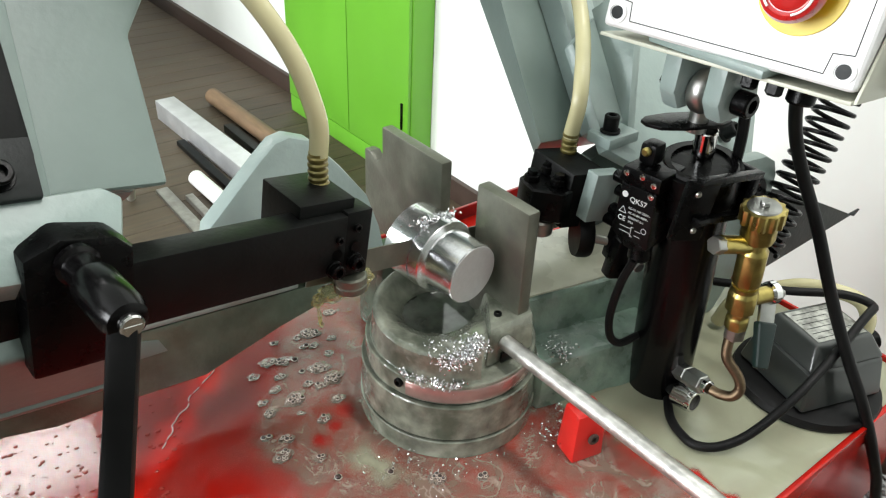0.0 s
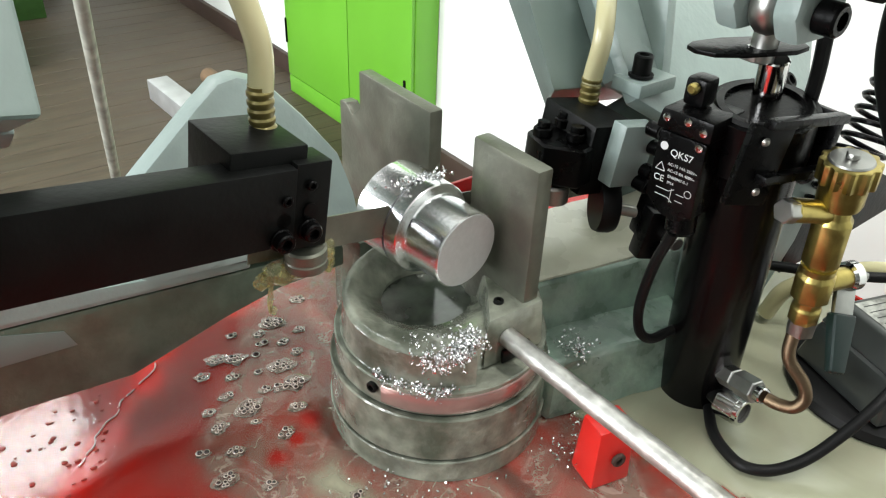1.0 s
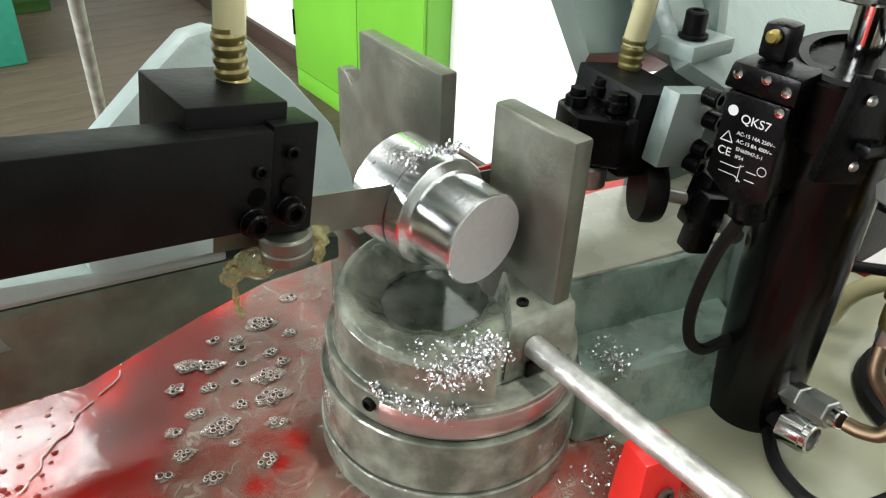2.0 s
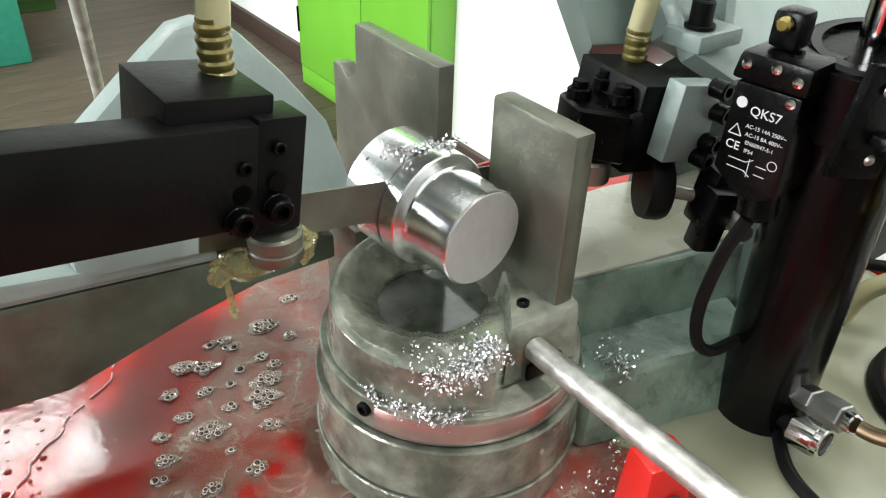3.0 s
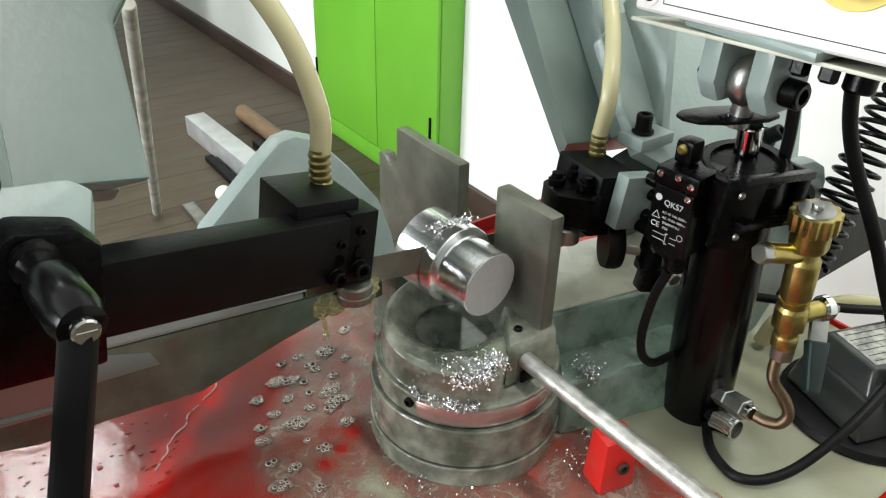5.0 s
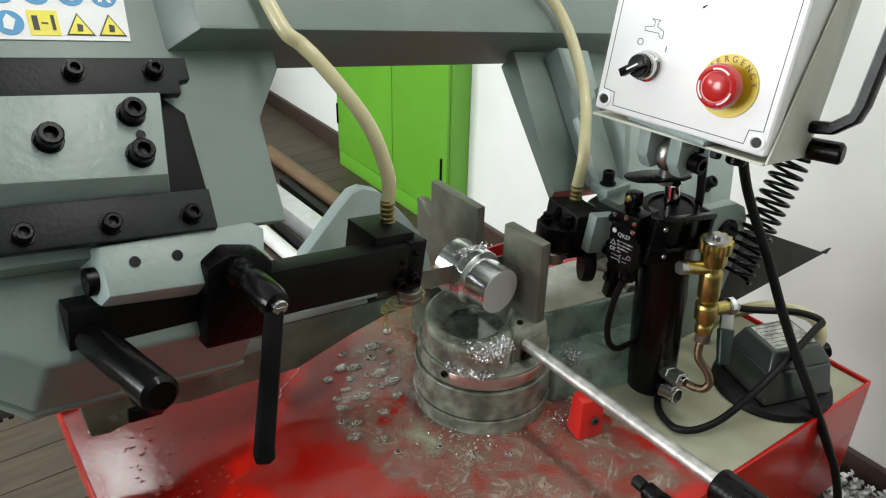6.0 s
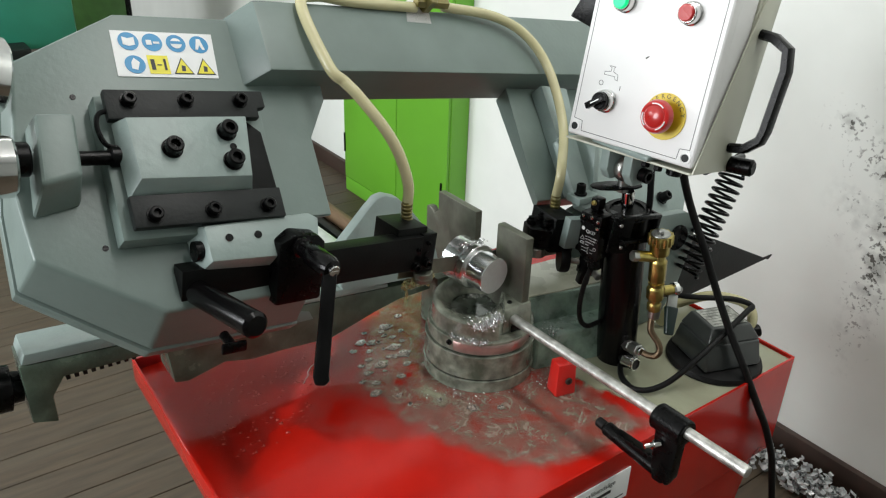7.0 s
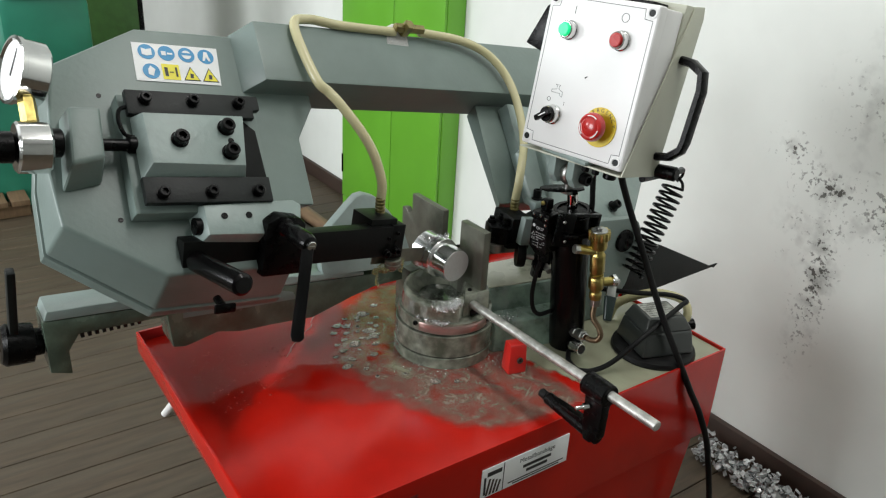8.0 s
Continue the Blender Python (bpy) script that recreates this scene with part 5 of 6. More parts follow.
def cylinder():
    base, top = Vector((0.598, -0.07, PANZ + 0.002)), Vector((0.549, -0.088, 0.942))
    c = thing("hydraulic_cylinder", "glossy black hydraulic feed cylinder with a chrome rod", "hydraulic cylinder", between(base, top))
    L = (top - base).length
    part("tube", lathe([(0, 0), (0.031, 0), (0.033, 0.002), (0.033, L - 0.004), (0.031, L - 0.002), (0.026, L - 0.002), (0.026, L - 0.02), (0, L - 0.02)], 44), GLOSSBLACK, c)
    part("clamp_ring", lathe([(0.0335, L - 0.045), (0.0365, L - 0.045), (0.0365, L - 0.005), (0.0335, L - 0.005)], 40), BLACK, c)
    rod = part("rod", cyl(0.0095, 0.05, 0.001, 28), CHROME, c, "chromed piston rod", m=pose(0, 0, L - 0.02))
    part("rod_collar", cyl(0.013, 0.01, 0.002, 28), BLACK, rod, m=pose(0, 0, 0.0))
    # square clamp frame with a corner plate
    c2 = thing("switch_bracket", "black steel clamp frame round the cylinder head", "bracket", pose(0, 0, 0))
    part("frame_bar", xf(box(-0.04, 0.04, -0.004, 0.004, -0.003, 0.003, 0.001), pose(0.534, -0.128, 0.945, 0, 8, -5)), BLACK, c2)
    part("frame_bar", xf(box(-0.04, 0.04, -0.004, 0.004, -0.003, 0.003, 0.001), pose(0.541, -0.128, 0.906, 0, 8, -5)), BLACK, c2)
    part("corner_plate", xf(box(-0.016, 0.016, -0.003, 0.003, -0.028, 0.028, 0.002), pose(0.506, -0.118, 0.918, 0, 8, -20)), BLACK, c2)
    for z in (0.9, 0.936):
        part("rivet", xf(lathe([(0, 0), (0.003, 0), (0.002, 0.0015), (0, 0.002)], 14), between((0.5045 - (z - 0.918) * 0.14, -0.1215, z), (0.5045 - 0.35, -1.0, z))), STEEL, c2)
    part("strap", xf(box(-0.003, 0.003, -0.045, 0.03, -0.022, 0.022, 0.001), pose(0.578, -0.085, 0.918, 0, 8, -5)), BLACK, c2)


cylinder()


def trip_plate():
    m = pose(0.539, -0.079, 0.9775, 0, -3, -33)
    c = thing("trip_plate", "black steel trip plate on the piston rod", "trip plate", m)
    pts = [(-0.046, 0.003), (-0.044, -0.006), (-0.034, -0.015), (-0.015, -0.018), (0.018, -0.016), (0.029, -0.009), (0.03, 0.008), (0.02, 0.015), (-0.02, 0.015), (-0.04, 0.01)]
    part("plate", prism(pts, -0.0015, 0.0015, 0.0006), BLACK, c)
    part("nut", hexagon(0.012, 0.006), NICKEL, c, m=pose(0.0, 0, -0.008))
    for k in range(2):
        part("index_dot", xf(cyl(0.0016, 0.0006, 0, 12), pose(-0.008 + 0.007 * k, -0.004, 0.0016)), CHROME, c)


trip_plate()


def limit_switch():
    w = Vector((0.1, -0.99, 0)).normalized()
    n = w.cross(Vector((0, 0, 1))).normalized()
    n = -n if n.x > 0 else n
    up = n.cross(w)
    up = -up if up.z < 0 else up
    m = Matrix(((w.x, up.x, n.x, 0.4955), (w.y, up.y, n.y, -0.066), (w.z, up.z, n.z, 0.89), (0, 0, 0, 1)))
    c = thing("limit_switch", "black plastic safety limit switch with white printing", "limit switch", m)
    body = [(-0.018, -0.02), (-0.004, -0.031), (0.008, -0.033), (0.021, -0.026), (0.02, 0.03), (-0.016, 0.03)]
    part("body", prism(body, -0.042, 0.0, 0.002), BLACK, c)
    part("head", loft([(-0.02, 0.0305), (0.022, 0.0305), (0.022, 0.046), (-0.017, 0.046)], [(-0.02, 0.0305), (0.022, 0.0305), (0.022, 0.046), (-0.017, 0.046)], -0.04, 0.001, 0.003), BLACK, c)
    part("turret", box(-0.012, 0.004, 0.0462, 0.066, -0.03, -0.012, 0.004), BLACK, c)
    part("plunger", xf(cyl(0.004, 0.006, 0.0015, 20), pose(-0.003, 0.06, -0.0118)), BRASS, c, "brass plunger")
    for a, b in ((-0.012, 0.04), (0.016, 0.038), (0.004, 0.0415), (0.015, 0.0265)):
        part("cover_screw", xf(lathe([(0, 0), (0.003, 0), (0.0028, 0.001), (0, 0.0014)], 16), pose(a, b, 0.001 if b > 0.03 else 0.0001)), CHROME, c)
    part("gland", rod_between((0.004, -0.029, -0.02), (0.006, -0.05, -0.018), 0.011, 0.003), BLACK, c)
    z = 0.0002
    writing("lettering", "QKS7", 0.0072, Matrix.Translation((0.004, 0.0165, z)), PRINT, c)
    for i, line in enumerate(("AC-15 14A 250V~", "AC-15 8A 400V~", "EN60947-5-1", "IP54")):
        writing("lettering", line, 0.003, Matrix.Translation((0.0065 if i < 2 else (0.005 if i == 2 else 0.0), 0.008 - 0.0045 * i, z)), PRINT, c)
    writing("lettering", "CE", 0.0068, Matrix.Translation((-0.0095, -0.0045, z)), PRINT, c)
    part("logo", xf(cyl(0.003, 0.0003, 0, 20), pose(-0.0102, 0.0195, 0.0)), PRINT, c)
    tri_ = [(-0.0135, 0.0015), (-0.0062, 0.0015), (-0.0098, 0.0075)]
    for p, q in zip(tri_, tri_[1:] + tri_[:1]):
        part("mark", rod_between((*p, z), (*q, z), 0.0003, 0, 5), PRINT, c)
    for p, q in (((-0.01, -0.0115), (0.0, -0.0115)), ((0.0, -0.0115), (0.004, -0.009)), ((0.006, -0.0115), (0.012, -0.0115)), ((-0.01, -0.0165), (0.0, -0.0165)), ((0.0, -0.0165), (0.004, -0.019)), ((0.006, -0.0165), (0.012, -0.0165)), ((0.002, -0.009), (0.002, -0.0195))):
        part("mark", rod_between((*p, z), (*q, z), 0.00025, 0, 5), PRINT, c)
    ring = [(0.0145 + 0.0026 * math.cos(k * math.pi / 6), -0.0085 + 0.0026 * math.sin(k * math.pi / 6), z) for k in range(13)]
    part("mark", sweep(ring, 0.00025, 5, 1, False), PRINT, c)
    cable = thing("switch_cable", "thin black cable looping from the limit switch", "cable")
    part("sheath", sweep([(0.507, -0.07, 0.842), (0.508, -0.06, 0.81), (0.512, -0.052, 0.765), (0.519, -0.052, 0.735), (0.532, -0.056, 0.722), (0.552, -0.06, 0.724), (0.575, -0.066, 0.73)], 0.0042, 10), RUBBER, cable)


limit_switch()


def valve():
    c = thing("flow_valve", "brass hydraulic flow control valve with a ball tap", "valve", pose(0, 0, 0))
    ax = between((0.569, -0.152, 0.79), (0.556, -0.152, 0.915)) @ Matrix.Diagonal((0.84, 0.84, 1, 1))
    part("body", xf(rounded(lathe([(0, 0), (0.0132, 0), (0.0132, 0.012), (0.0118, 0.014), (0.0118, 0.019), (0.0165, 0.022), (0.0165, 0.041), (0.0125, 0.045), (0.0125, 0.05), (0.0158, 0.054), (0.0158, 0.088), (0.0125, 0.092), (0.0125, 0.1), (0, 0.1)], 8), 0.0007, 1), ax), BRASS, c)
    part("collar", xf(lathe([(0.0127, 0.0452), (0.0142, 0.0452), (0.0142, 0.0496), (0.0127, 0.0496)], 28), ax), BRASS, c)
    part("sleeve", xf(lathe([(0, 0.1002), (0.0165, 0.1002), (0.0178, 0.104), (0.0178, 0.118), (0, 0.118)], 24), ax), BRASS, c)
    outline = []
    for k in range(48):
        r = 0.0212 + (0.0014 if k % 4 < 2 else -0.0008)
        outline.append((r * math.cos(2 * math.pi * k / 48), r * math.sin(2 * math.pi * k / 48)))
    k = part("knob", xf(prism(outline, 0.1182, 0.133, 0.0006), ax), BRASS, c, "knurled brass adjusting knob")
    part("knob_cap", xf(lathe([(0, 0.1332), (0.017, 0.1332), (0.016, 0.1345), (0, 0.1347)], 28), ax), NICKEL, k)
    part("knob_screw", xf(hexagon(0.0055, 0.004), ax @ pose(0, 0, 0.1348)), NICKEL, k)
    part("inlet", rod_between((0.56, -0.15, 0.882), (0.522, -0.14, 0.891), 0.0082, 0.001, 20), BRASS, c)
    part("inlet_nut", xf(hexagon(0.0085, 0.01), between((0.524, -0.141, 0.89), (0.5, -0.135, 0.895))), NICKEL, c)
    part("ball_stem", rod_between((0.575, -0.155, 0.822), (0.6, -0.162, 0.822), 0.008, 0.001, 16), BRASS, c)
    part("tap_collar", rod_between((0.594, -0.16, 0.822), (0.604, -0.163, 0.822), 0.011, 0.002, 24), CHROME, c)
    down = between((0.5987, -0.1599, 0.8167), (0.5702, -0.1854, 0.7627)) @ pose(0, 0, 0, 0, 0, 65)
    tap = part("tap_lever", xf(box(-0.002, 0.002, -0.0085, 0.0085, -0.006, 0.032, 0.001), down), NICKEL, c, "steel tap lever")
    part("lever_sleeve", xf(loft([(-0.005, -0.0105), (0.005, -0.0105), (0.005, 0.0105), (-0.005, 0.0105)], [(-0.004, -0.007), (0.004, -0.007), (0.004, 0.007), (-0.004, 0.007)], 0.024, 0.068, 0.0032, 3), down), mat("dark_green_grip", (0.004, 0.014, 0.012), 0.35), tap, "dark green sleeve")
    part("lever_nut", xf(hexagon(0.006, 0.006), between((0.602, -0.165, 0.822), (0.61, -0.3, 0.822))), NICKEL, tap)
    part("union_nut", xf(hexagon(0.0105, 0.014), between((0.571, -0.152, 0.79), (0.574, -0.152, 0.7))), NICKEL, c)
    part("copper_pipe", sweep([(0.577, -0.146, 0.775), (0.572, -0.151, 0.751), (0.575, -0.166, 0.735), (0.575, -0.172, 0.723), (0.571, -0.169, 0.713), (0.569, -0.158, 0.708), (0.568, -0.148, 0.707)], 0.0052, 12), COPPER, c, "bent copper pipe")
    part("coupling", rod_between((0.58, -0.102, 0.694), (0.5755, -0.117, 0.699), 0.0098, 0.001, 6), NICKEL, c)
    part("coupling", rod_between((0.575, -0.118, 0.6995), (0.5695, -0.139, 0.7055), 0.0105, 0.001, 6), NICKEL, c)
    part("coupling", rod_between((0.5693, -0.1392, 0.7056), (0.5675, -0.146, 0.7075), 0.0072, 0.001, 24), CHROME, c)
    part("branch", rod_between((0.583, -0.088, 0.667), (0.5778, -0.109, 0.668), 0.0075, 0.001, 16), DARK, c)
    nut = between((0.5775, -0.107, 0.668), (0.577, -0.131, 0.671))
    part("cap_nut", xf(hexagon(0.0132, 0.02, 0.0012), nut), CHROME, c)
    part("cap_nut_rim", xf(ring([(0.0085, 0.0195), (0.0118, 0.0195), (0.0118, 0.0235), (0.011, 0.0243), (0.009, 0.0243)], 32), nut), CHROME, c)
    # ink-dark disc paints the shade in the nut's bore
    part("cap_nut_bore", xf(cyl(0.0084, 0.0012, 0, 28), nut @ pose(0, 0, 0.0201)), INK, c, "dark disc for the shade in the open bore")


valve()


def coolant_pump():
    c = thing("coolant_pump", "dark grey plastic coolant pump on a round black base", "pump", pose(0.732, -0.171, PANZ + 0.002, 0, 0, -18))
    part("base", lathe([(0, 0), (0.078, 0), (0.08, 0.004), (0.078, 0.011), (0.068, 0.014), (0, 0.014)], 48), RUBBER, c)
    hous = loft([(-0.055, -0.052), (0.055, -0.052), (0.055, 0.052), (-0.055, 0.052)], [(-0.05, -0.042), (0.05, -0.042), (0.05, 0.042), (-0.05, 0.042)], 0.0145, 0.06, 0.006, 3)
    part("housing", hous, mat("dark_grey_pump_plastic", (0.032, 0.036, 0.034), 0.3, vary=0.25, scale=20, coat=0.3), c)
    part("cap", loft([(-0.05, -0.042), (0.05, -0.042), (0.05, 0.042), (-0.05, 0.042)], [(-0.04, -0.03), (0.034, -0.03), (0.034, 0.032), (-0.04, 0.032)], 0.0602, 0.086, 0.004, 3), mat("dark_grey_pump_cap", (0.036, 0.04, 0.037), 0.3, vary=0.25, scale=20, coat=0.3), c)
    lab = part("rating_label", box(-0.034, 0.03, -0.025, 0.027, 0.0862, 0.0866), mat("stained_label", (0.4, 0.41, 0.37), 0.5, vary=0.5, scale=90, tint=(0.1, 0.1, 0.085), tscale=120, tamount=0.8), c, "stained white rating label")
    for k in range(6):
        part("bar", box(-0.03, 0.01 + 0.012 * ((k * 7) % 2), -0.02 + 0.008 * k, -0.0192 + 0.008 * k, 0.0867, 0.0869), CHAR, lab)
    part("outlet", rod_between((0.05, 0.0, 0.045), (0.078, -0.006, 0.05), 0.011, 0.001, 16), BLACK, c)
    h = thing("pump_hose", "dirty cream hose curling from the pump", "hose")
    part("tube", sweep([(0.773, -0.175, 0.69), (0.79, -0.19, 0.705), (0.795, -0.185, 0.728), (0.79, -0.165, 0.741), (0.775, -0.12, 0.735), (0.755, -0.085, 0.715), (0.74, -0.06, 0.69), (0.735, -0.05, 0.656)], 0.0085, 12), HOSE, h)


coolant_pump()


def cables():
    c = thing("power_cable", "thick black cable hanging from the control box", "cable")
    pts = [(0.61, -0.125, 1.035), (0.636, -0.112, 0.992), (0.664, -0.108, 0.945), (0.674, -0.122, 0.906), (0.677, -0.15, 0.86), (0.69, -0.18, 0.791), (0.699, -0.21, 0.734), (0.712, -0.242, 0.675), (0.745, -0.262, 0.6), (0.79, -0.268, 0.526), (0.845, -0.27, 0.41), (0.9, -0.27, 0.2), (0.93, -0.2, 0.03), (1.0, -0.1, 0.01)]
    part("sheath", sweep(pts, 0.0062, 12), RUBBER, c)
    c = thing("pump_cable", "black pump cable looping over the coolant pool", "cable")
    pts = [(0.596, -0.085, 0.652), (0.58, -0.098, 0.6515), (0.558, -0.119, 0.6515), (0.548, -0.14, 0.6515), (0.546, -0.16, 0.653), (0.562, -0.178, 0.657), (0.594, -0.192, 0.672), (0.650, -0.203, 0.710), (0.752, -0.197, 0.745), (0.777, -0.192, 0.750), (0.766, -0.163, 0.752), (0.731, -0.119, 0.745), (0.7, -0.05, 0.73)]
    part("sheath", sweep(pts, 0.0048, 12), RUBBER, c)
    c = thing("lift_cable", "thin black cable running down behind the cylinder", "cable")
    part("sheath", sweep([(0.585, -0.09, 1.03), (0.58, -0.1, 0.98), (0.585, -0.1, 0.94), (0.59, -0.095, 0.88), (0.6, -0.09, 0.8), (0.61, -0.085, 0.75)], 0.005, 10), RUBBER, c)
    c = thing("return_spring", "black coil return spring hooked under the control box", "spring")
    a, b = Vector((0.868, -0.05, 0.918)), Vector((0.785, -0.05, 0.745))
    m = between(a, b)
    L = (b - a).length
    turns = 14
    pts = [m @ Vector((0.022 * math.cos(2 * math.pi * k / 14), 0.022 * math.sin(2 * math.pi * k / 14), L * k / (14 * turns))) for k in range(14 * turns + 1)]
    part("coil", sweep(pts, 0.0028, 8, 1, False), BLACK, c)
    part("hook", sweep([m @ Vector((0.021, 0, 0)), m @ Vector((0.014, 0, -0.012)), m @ Vector((0.0, 0.006, -0.022)), m @ Vector((-0.012, 0, -0.03)), m @ Vector((-0.004, -0.004, -0.04)), m @ Vector((0.006, 0, -0.028)), m @ Vector((0.0, 0.0, -0.012))], 0.003, 8), BLACK, c)
    part("eye_bar", rod_between((0.68, -0.12, 0.985), (0.885, -0.05, 0.95), 0.006, 0.001), BLACK, c)


cables()


def side_sheet():
    c = thing("chip_guard", "dark grey bent sheet metal guard", "sheet guard", pose(0, 0, 0))
    part("sheet", slab_xz([(0.8, 0.665), (0.857, 0.665), (1.1, 0.676), (0.9, 0.772), (0.8, 0.812)], -0.022, -0.0195, 0.0006), CHAR, c)
    part("lip", slab_xz([(1.08, 0.684), (1.1, 0.6755), (1.112, 0.684)], -0.026, -0.0225, 0.0005), CHAR, c)
    part("stay", box(0.79, 0.82, -0.019, -0.01, 0.68, 0.8, 0.001), CHAR, c)


side_sheet()


def stop_rod():
    m = between((0.4025, -0.017, 0.7585), (0.408, -0.44, 0.7635))
    c = thing("length_stop_rod", "zinc steel length stop rod with a black clamp", "stop rod", m)
    part("rod", cyl(0.0078, 0.423, 0.001, 28), RODSTEEL, c)
    s = thing("length_stop", "black cast length stop clamped on the rod", "length stop", pose(0.407, -0.328, 0.7595))
    part("collar", xf(lathe([(0.0082, -0.024), (0.0165, -0.024), (0.018, -0.022), (0.018, 0.022), (0.0165, 0.024), (0.0082, 0.024)], 36), between((0, 0, 0), (0, -1, 0))), BLACK, s)
    part("arm", slab_yz([(-0.02, -0.012), (-0.018, -0.08), (-0.005, -0.093), (0.01, -0.094), (0.015, -0.07), (0.018, -0.012)], -0.009, 0.009, 0.003), BLACK, s)
    part("finger", rod_between((0.003, -0.012, -0.086), (0.003, 0.105, -0.079), 0.0105, 0.002, 28), BLACK, s)
    part("finger_rib", slab_yz([(-0.01, -0.083), (0.09, -0.078), (0.085, -0.07), (0.02, -0.066)], -0.004, 0.01, 0.002), BLACK, s)
    part("finger_tip", rod_between((0.003, 0.1055, -0.079), (0.003, 0.122, -0.078), 0.0075, 0.002, 24), RUBBER, s)
    part("clamp_screw", xf(merged(hexagon(0.006, 0.01), xf(cyl(0.0035, 0.012, 0, 16), pose(0, 0, 0.01))), between((-0.009, 0.006, -0.03), (-0.04, 0.02, -0.036))), CHROME, s)


stop_rod()


def stop_block():
    c = thing("stop_block", "small bright red painted steel block bolted to the pan", "block", pose(0.4495, -0.093, PANZ + 0.0015, 0, 0, -13))
    part("body", loft([(-0.018, -0.012), (0.018, -0.012), (0.018, 0.018), (-0.018, 0.018)], [(-0.0155, -0.0085), (0.0165, -0.0085), (0.0165, 0.016), (-0.0155, 0.016)], 0, 0.057, 0.003), REDPART, c)
    part("bolt", xf(cap_screw(0.006, 0.003), between((0.003, -0.0115, 0.027), (0.003, -1, 0.09))), SKIRT, c)


stop_block()


def coolant_streams():
    """Coolant that pours off the blade guide, in rigid strands and lumps."""
    made = []
    spots = ((0.258, 0.056, 0.832, 0.013, 0.008, 0.009), (0.275, 0.058, 0.83, 0.014, 0.008, 0.009), (0.294, 0.066, 0.829, 0.011, 0.007, 0.009), (0.243, 0.054, 0.83, 0.006, 0.004, 0.006), (0.246, 0.054, 0.815, 0.0016, 0.0016, 0.012),
             (0.247, 0.054, 0.804, 0.0022, 0.0022, 0.004), (0.303, 0.075, 0.818, 0.005, 0.004, 0.014))
    for k, (x, y, z, rx, ry, rz) in enumerate(spots):
        c = thing("coolant_stream", "yellowish coolant pouring off the blade guide", "coolant", pose(x, y, z), "coolant strands")
        bm = bmesh.new()
        bmesh.ops.create_icosphere(bm, subdivisions=3, radius=1)
        for v in bm.verts:
            n1 = noise.noise(v.co * 1.7 + Vector((k * 5, 0, 0)))
            n2 = noise.noise(v.co * 4.5 + Vector((k * 5, 3, 0)))
            f = 1 + 0.55 * n1 + 0.3 * n2
            v.co = Vector((v.co.x * rx * f, v.co.y * ry * f, v.co.z * rz * (0.7 + 0.3 * f)))
        part("strand", bm, STREAM, c)
        made.append((c, (x, y, z)))
    return made


STREAMS = coolant_streams()


def foam():
    """Bubble clusters that drift on the coolant."""
    rng = random.Random(11)
    made = []
    spots = [(0.363, 0.247), (0.28, 0.229), (0.258, 0.209), (0.34, 0.202), (0.287, 0.189), (0.302, 0.164), (0.259, 0.177), (0.273, 0.15), (0.217, 0.129), (0.205, 0.108), (0.204, 0.075),
             (0.231, 0.053), (0.251, 0.113), (0.251, 0.137), (0.288, 0.14), (0.311, 0.196), (0.29, 0.115), (0.285, 0.0), (0.31, -0.04), (0.345, -0.06), (0.235, 0.02), (0.325, 0.225), (0.24, 0.16), (0.3, 0.225), (0.225, 0.09), (0.3, 0.21), (0.272, 0.2), (0.318, 0.178), (0.28, 0.172), (0.3, 0.145), (0.235, 0.19), (0.22, 0.15), (0.262, 0.09)]
    for k, (x, y) in enumerate(spots):
        c = thing("foam_bubble", "cluster of dark coolant foam bubbles with pale rims", "foam", pose(x, y, PANZ + 0.0022), "foam bubbles")
        count = (5, 2, 8, 3, 1, 11, 4, 3)[k % 8]
        size = 0.0026 + 0.00115 * count ** 0.8
        bm = bmesh.new()
        bmesh.ops.create_icosphere(bm, subdivisions=3, radius=1)
        for v in bm.verts:
            f = 1 + 0.5 * noise.noise(v.co * 1.3 + Vector((k * 3.1, 0, 0))) + 0.2 * noise.noise(v.co * 4 + Vector((k * 3.1, 0, 0)))
            v.co = Vector((v.co.x * size * f * 1.15, v.co.y * size * 0.85 * f, v.co.z * 0.0009))
        raft = part("raft", bm, RAFT, c, "pale milky foam raft")
        placed = []
        for i in range(count * 12):
            r = rng.uniform(0.0011, 0.003) * (1.25 if count < 3 else 0.8)
            a, d = rng.uniform(0, 6.28), size * rng.random() ** 0.5 * (0 if count == 1 else 0.85)
            px_, py_ = d * math.cos(a), 0.75 * d * math.sin(a)
            if len(placed) >= count or any(math.hypot(px_ - q[0], py_ - q[1]) < (r + q[2]) * 0.92 for q in placed):
                continue
            placed.append((px_, py_, r))
            m = pose(px_, py_, 0.0004)
            # solid dome, the dim inside of the bubble is put into its colour
            part("bubble", xf(lathe([(r, 0), (r * 0.94, r * 0.34), (r * 0.72, r * 0.66), (r * 0.38, r * 0.86), (0, r * 0.92)], 16), m), BUBBLESHADE, raft)
            loop = [(r * 1.02 * math.cos(j * math.pi / 8), r * 1.02 * math.sin(j * math.pi / 8), 0.0004) for j in range(17)]
            part("rim", xf(sweep(loop, 0.0004, 5, 1, False), m), RIMGLINT, raft)
        made.append((c, x, y, rng.uniform(0, 6.28), rng.uniform(0.002, 0.006)))
    return made


BUBBLES = foam()


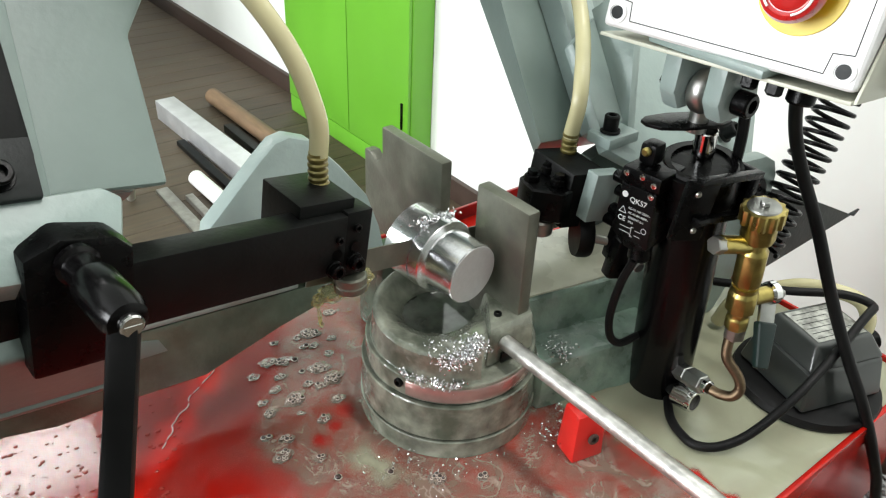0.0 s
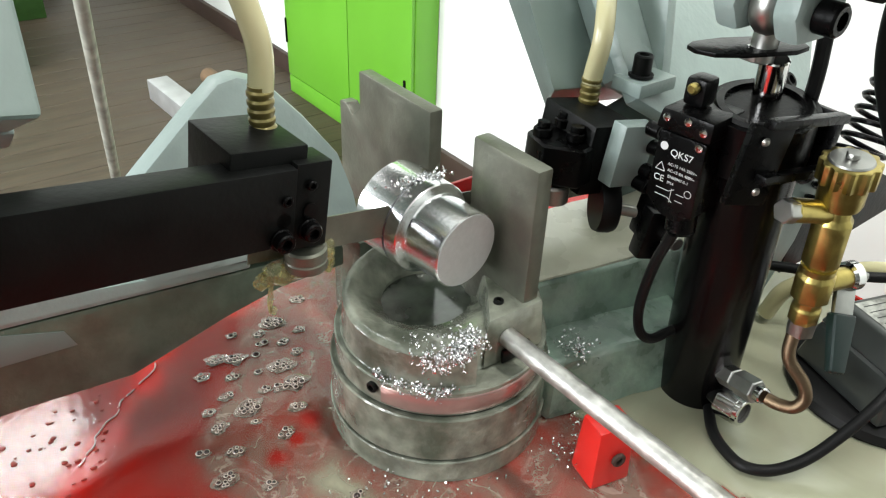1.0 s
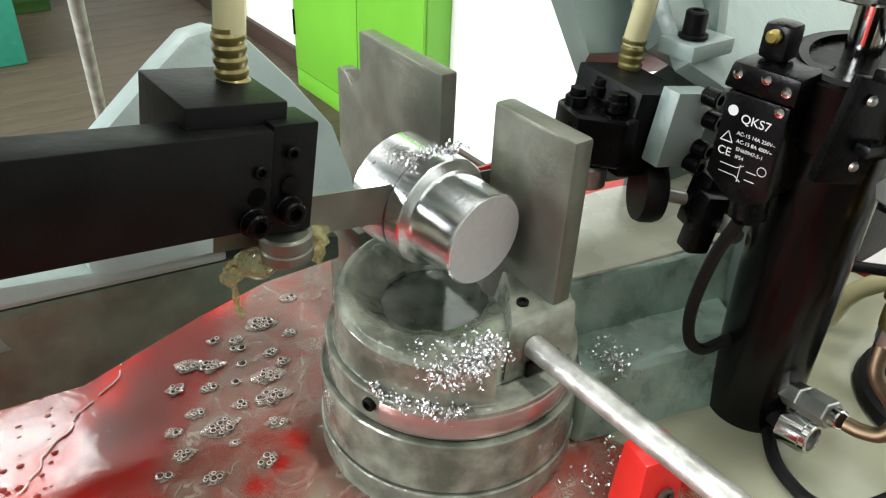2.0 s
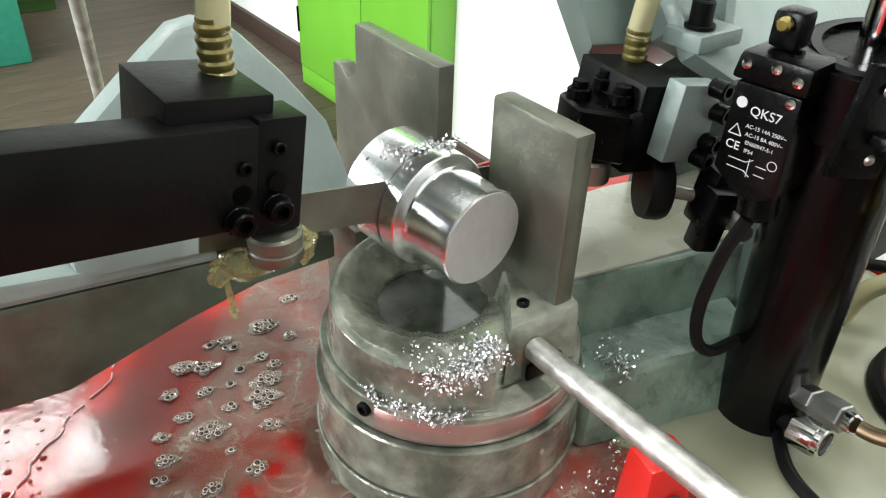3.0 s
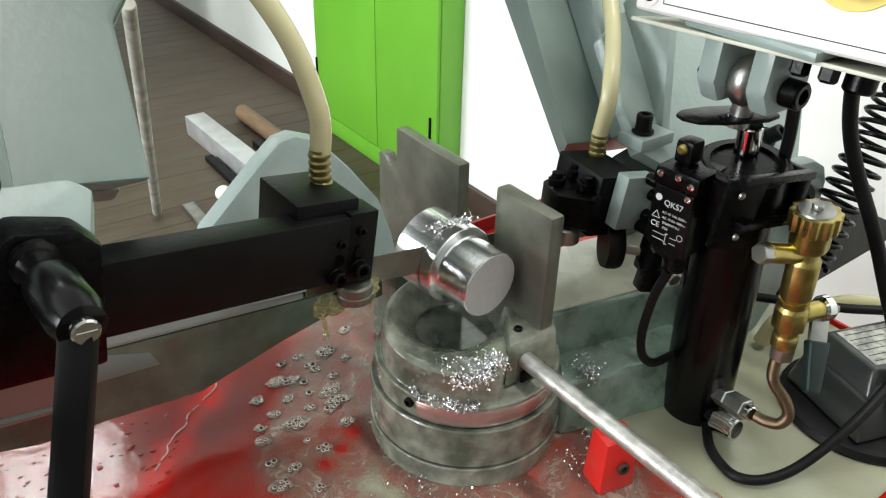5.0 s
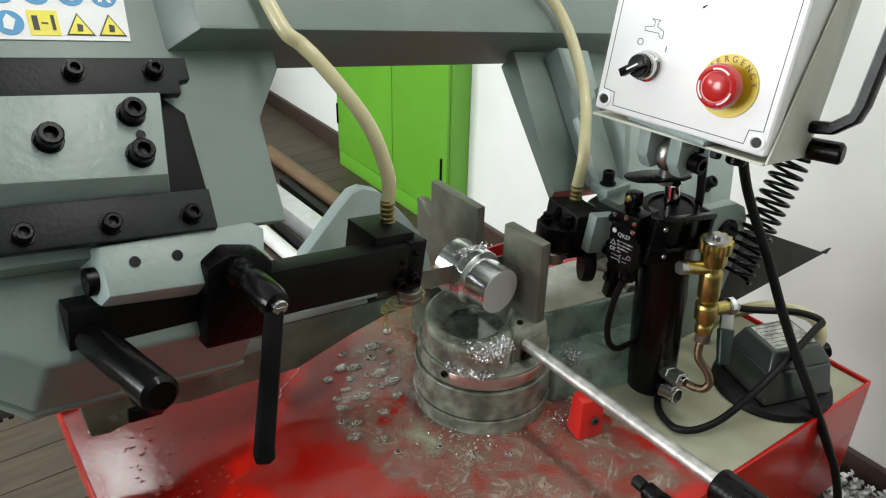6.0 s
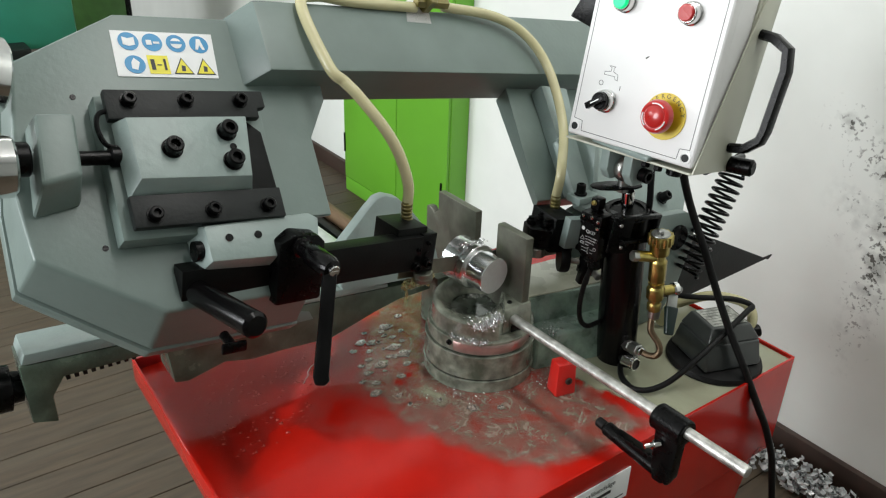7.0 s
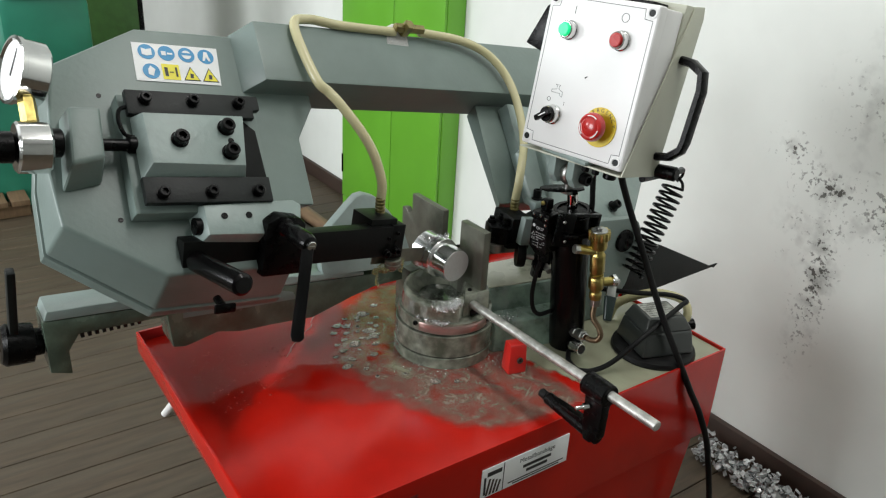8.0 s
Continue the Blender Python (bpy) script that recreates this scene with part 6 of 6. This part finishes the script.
# ---- background floor clutter ----
def clutter():
    c = thing("square_tube", "bright square aluminium bar lying on the floor", "metal bar", pose(0.915, 1.95, 0.0305, 0, 0, 2))
    part("bar", box(-0.038, 0.038, -0.52, 0.47, -0.03, 0.045, 0.003), mat("matt_aluminium", (0.7, 0.71, 0.72), 0.35, 0.7, vary=0.1, scale=20), c)
    single("plastic_pipe", rod_between((0.77, 1.83, 0.028), (0.79, 1.2, 0.028), 0.026, 0.002), FLOORWHITE, "white plastic pipe lying on the floor", "pipe")
    single("timber_log", rod_between((1.1, 2.45, 0.034), (1.115, 1.5, 0.034), 0.032, 0.004), WOOD, "brown round timber lying on the floor", "timber")
    single("steel_strip", box(1.02, 1.055, 1.45, 2.17, 0.0, 0.03, 0.003), CHAR, "dark flat steel bar lying on the floor", "metal bar")
    single("steel_strip", box(0.985, 1.002, 1.45, 2.0, 0.0, 0.02, 0.003), STEEL, "grey flat steel bar lying on the floor", "metal bar")
    single("steel_strip", box(0.83, 0.86, 1.3, 2.15, 0.0, 0.02, 0.003), DARK, "dark flat steel bar lying on the floor", "metal bar")
    single("steel_strip", box(0.7, 0.725, 1.25, 1.75, 0.0, 0.02, 0.003), STEEL, "grey flat steel bar lying on the floor", "metal bar")
    single("steel_strip", box(0.64, 0.68, 1.3, 1.85, 0.0, 0.012, 0.003), STEEL, "grey flat steel bar lying on the floor", "metal bar")
    single("pale_pole", rod_between((0.559, 1.839, 0.012), (0.41, 1.13, 0.82), 0.014, 0.002), POLE, "pale painted pole leaning behind the saw", "pole")
    single("white_leg", rod_between((0.088, 0.985, 0.0), (0.16, 0.93, 0.13), 0.011, 0.002), FLOORWHITE, "white stand leg on the floor behind the pan", "stand leg")
    t = thing("teal_machine", "old teal painted machine tool beside the wall", "machine tool", pose(0, 0, 0))
    part("pedestal", box(-0.25, 0.18, 2.9, 3.4, 0.0, 0.62, 0.02), TEAL, t)
    part("column", box(0.05, 0.42, 2.95, 3.4, 0.62, 0.93, 0.03), TEAL, t)
    part("head", box(0.08, 0.4, 2.92, 3.4, 0.93, 1.25, 0.02), CHAR, t)
    part("table", box(-0.3, 0.2, 2.8, 3.35, 0.6205, 0.66, 0.006), CHAR, t)
    g = thing("green_locker", "dark green painted metal locker", "locker", pose(0, 0, 0))
    part("body", box(0.44, 0.8, 3.6, 4.0, 0.0, 1.7, 0.006), mat("dark_green_paint", (0.05, 0.13, 0.03), 0.4), g)
    part("door", box(0.45, 0.79, 3.588, 3.599, 0.05, 1.66, 0.002), mat("dark_green_door", (0.05, 0.13, 0.03), 0.4), g)
    single("drain_pipe", rod_between((0.9, 4.0, 0.0), (0.9, 4.0, 2.6), 0.03, 0), BLACK, "black pipe standing by the wall", "pipe")
    p = thing("pallet", "small wooden slatted pallet on the floor", "pallet", pose(-0.12, 2.75, 0))
    for i in range(4):
        part("slat", box(-0.2 + 0.09 * i, -0.125 + 0.09 * i, 0, 0.5, 0.06, 0.085, 0.003), WOOD, p)
    for y in (0.03, 0.4):
        part("bearer", box(-0.2, 0.145, y, y + 0.06, 0.0, 0.0595, 0.003), WOOD, p)
    t = thing("teal_bench", "teal painted steel bench leg by the wall", "bench", pose(0, 0, 0))
    part("panel", box(0.2, 0.56, 2.93, 3.3, 0.0, 0.5, 0.01), mat("teal_bench_paint", (0.03, 0.26, 0.18), 0.4), t)


clutter()


def scraps():
    rng = random.Random(5)
    bm = bmesh.new()
    for _ in range(420):
        p = Vector((1.29 + 0.09 * rng.random(), -0.5 + 0.55 * rng.random(), 0.01 + 0.04 * rng.random()))
        q = Euler((rng.uniform(0, 6.3), rng.uniform(0, 6.3), rng.uniform(0, 6.3))).to_matrix()
        prev = None
        for k in range(6):
            e = [bm.verts.new(p + q @ Vector((0.0045 * k - 0.011, 0.006 * math.sin(k * 1.7 + p.y * 90), s * 0.006 + 0.005 * math.cos(k + p.x * 70)))) for s in (-1, 1)]
            if prev:
                bm.faces.new((prev[0], prev[1], e[1], e[0]))
            prev = e
    single("plastic_scraps", bm, mat("clear_film", (0.5, 0.52, 0.52), 0.15, vary=0.4, scale=40), "crumpled clear plastic film by the wall", "plastic film", kind="stuff")


scraps()


def planks():
    """Floor boards running across the room."""
    floor = bpy.data.objects["floor"]
    w, rng = 0.112, random.Random(9)
    meshes = {}
    y = -3.4 + w / 2
    row = 0
    while y < 6.15:
        x = -3.2
        cut = -1.4 + 0.8 * ((row * 37) % 5) / 5
        for x0, x1 in ((-3.2, cut), (cut, WX)):
            key = round(x1 - x0, 3)
            if key not in meshes:
                bm = box(-(x1 - x0) / 2 + 0.0008, (x1 - x0) / 2 - 0.0008, -w / 2 + 0.0012, w / 2 - 0.0012, -0.0078, 0.0, 0.0015, 1)
                me = bpy.data.meshes.new("plank")
                bm.to_mesh(me)
                bm.free()
                me.materials.append(PLANK)
                meshes[key] = me
            ob = new("plank", meshes[key])
            ob.parent = floor
            ob.location = ((x0 + x1) / 2, y, -0.0002 * rng.random())
        y += w
        row += 1


planks()


def motions():
    for k, (ob, (x, y, z)) in enumerate(STREAMS):
        rows = []
        for i in range(33):
            t = i * 0.25
            a = 9 * math.sin(2.9 * t + k) + 5 * math.sin(7.1 * t + 2 * k)
            rows.append((t, pose(x + 0.002 * math.sin(3.3 * t + k), y, z, 4 * math.sin(5 * t + k), a, 10 * math.sin(2 * t + k))))
        walk(ob, rows)
    for ob, x, y, ph, amp in BUBBLES:
        rows = []
        for i in range(17):
            t = i * 0.5
            rows.append((t, pose(x + amp * math.sin(0.9 * t + ph) - 0.001 * t, y + amp * math.cos(1.1 * t + ph) - 0.0012 * t, PANZ + 0.0022, 0, 0, 20 * math.sin(0.7 * t + ph))))
        walk(ob, rows)


motions()
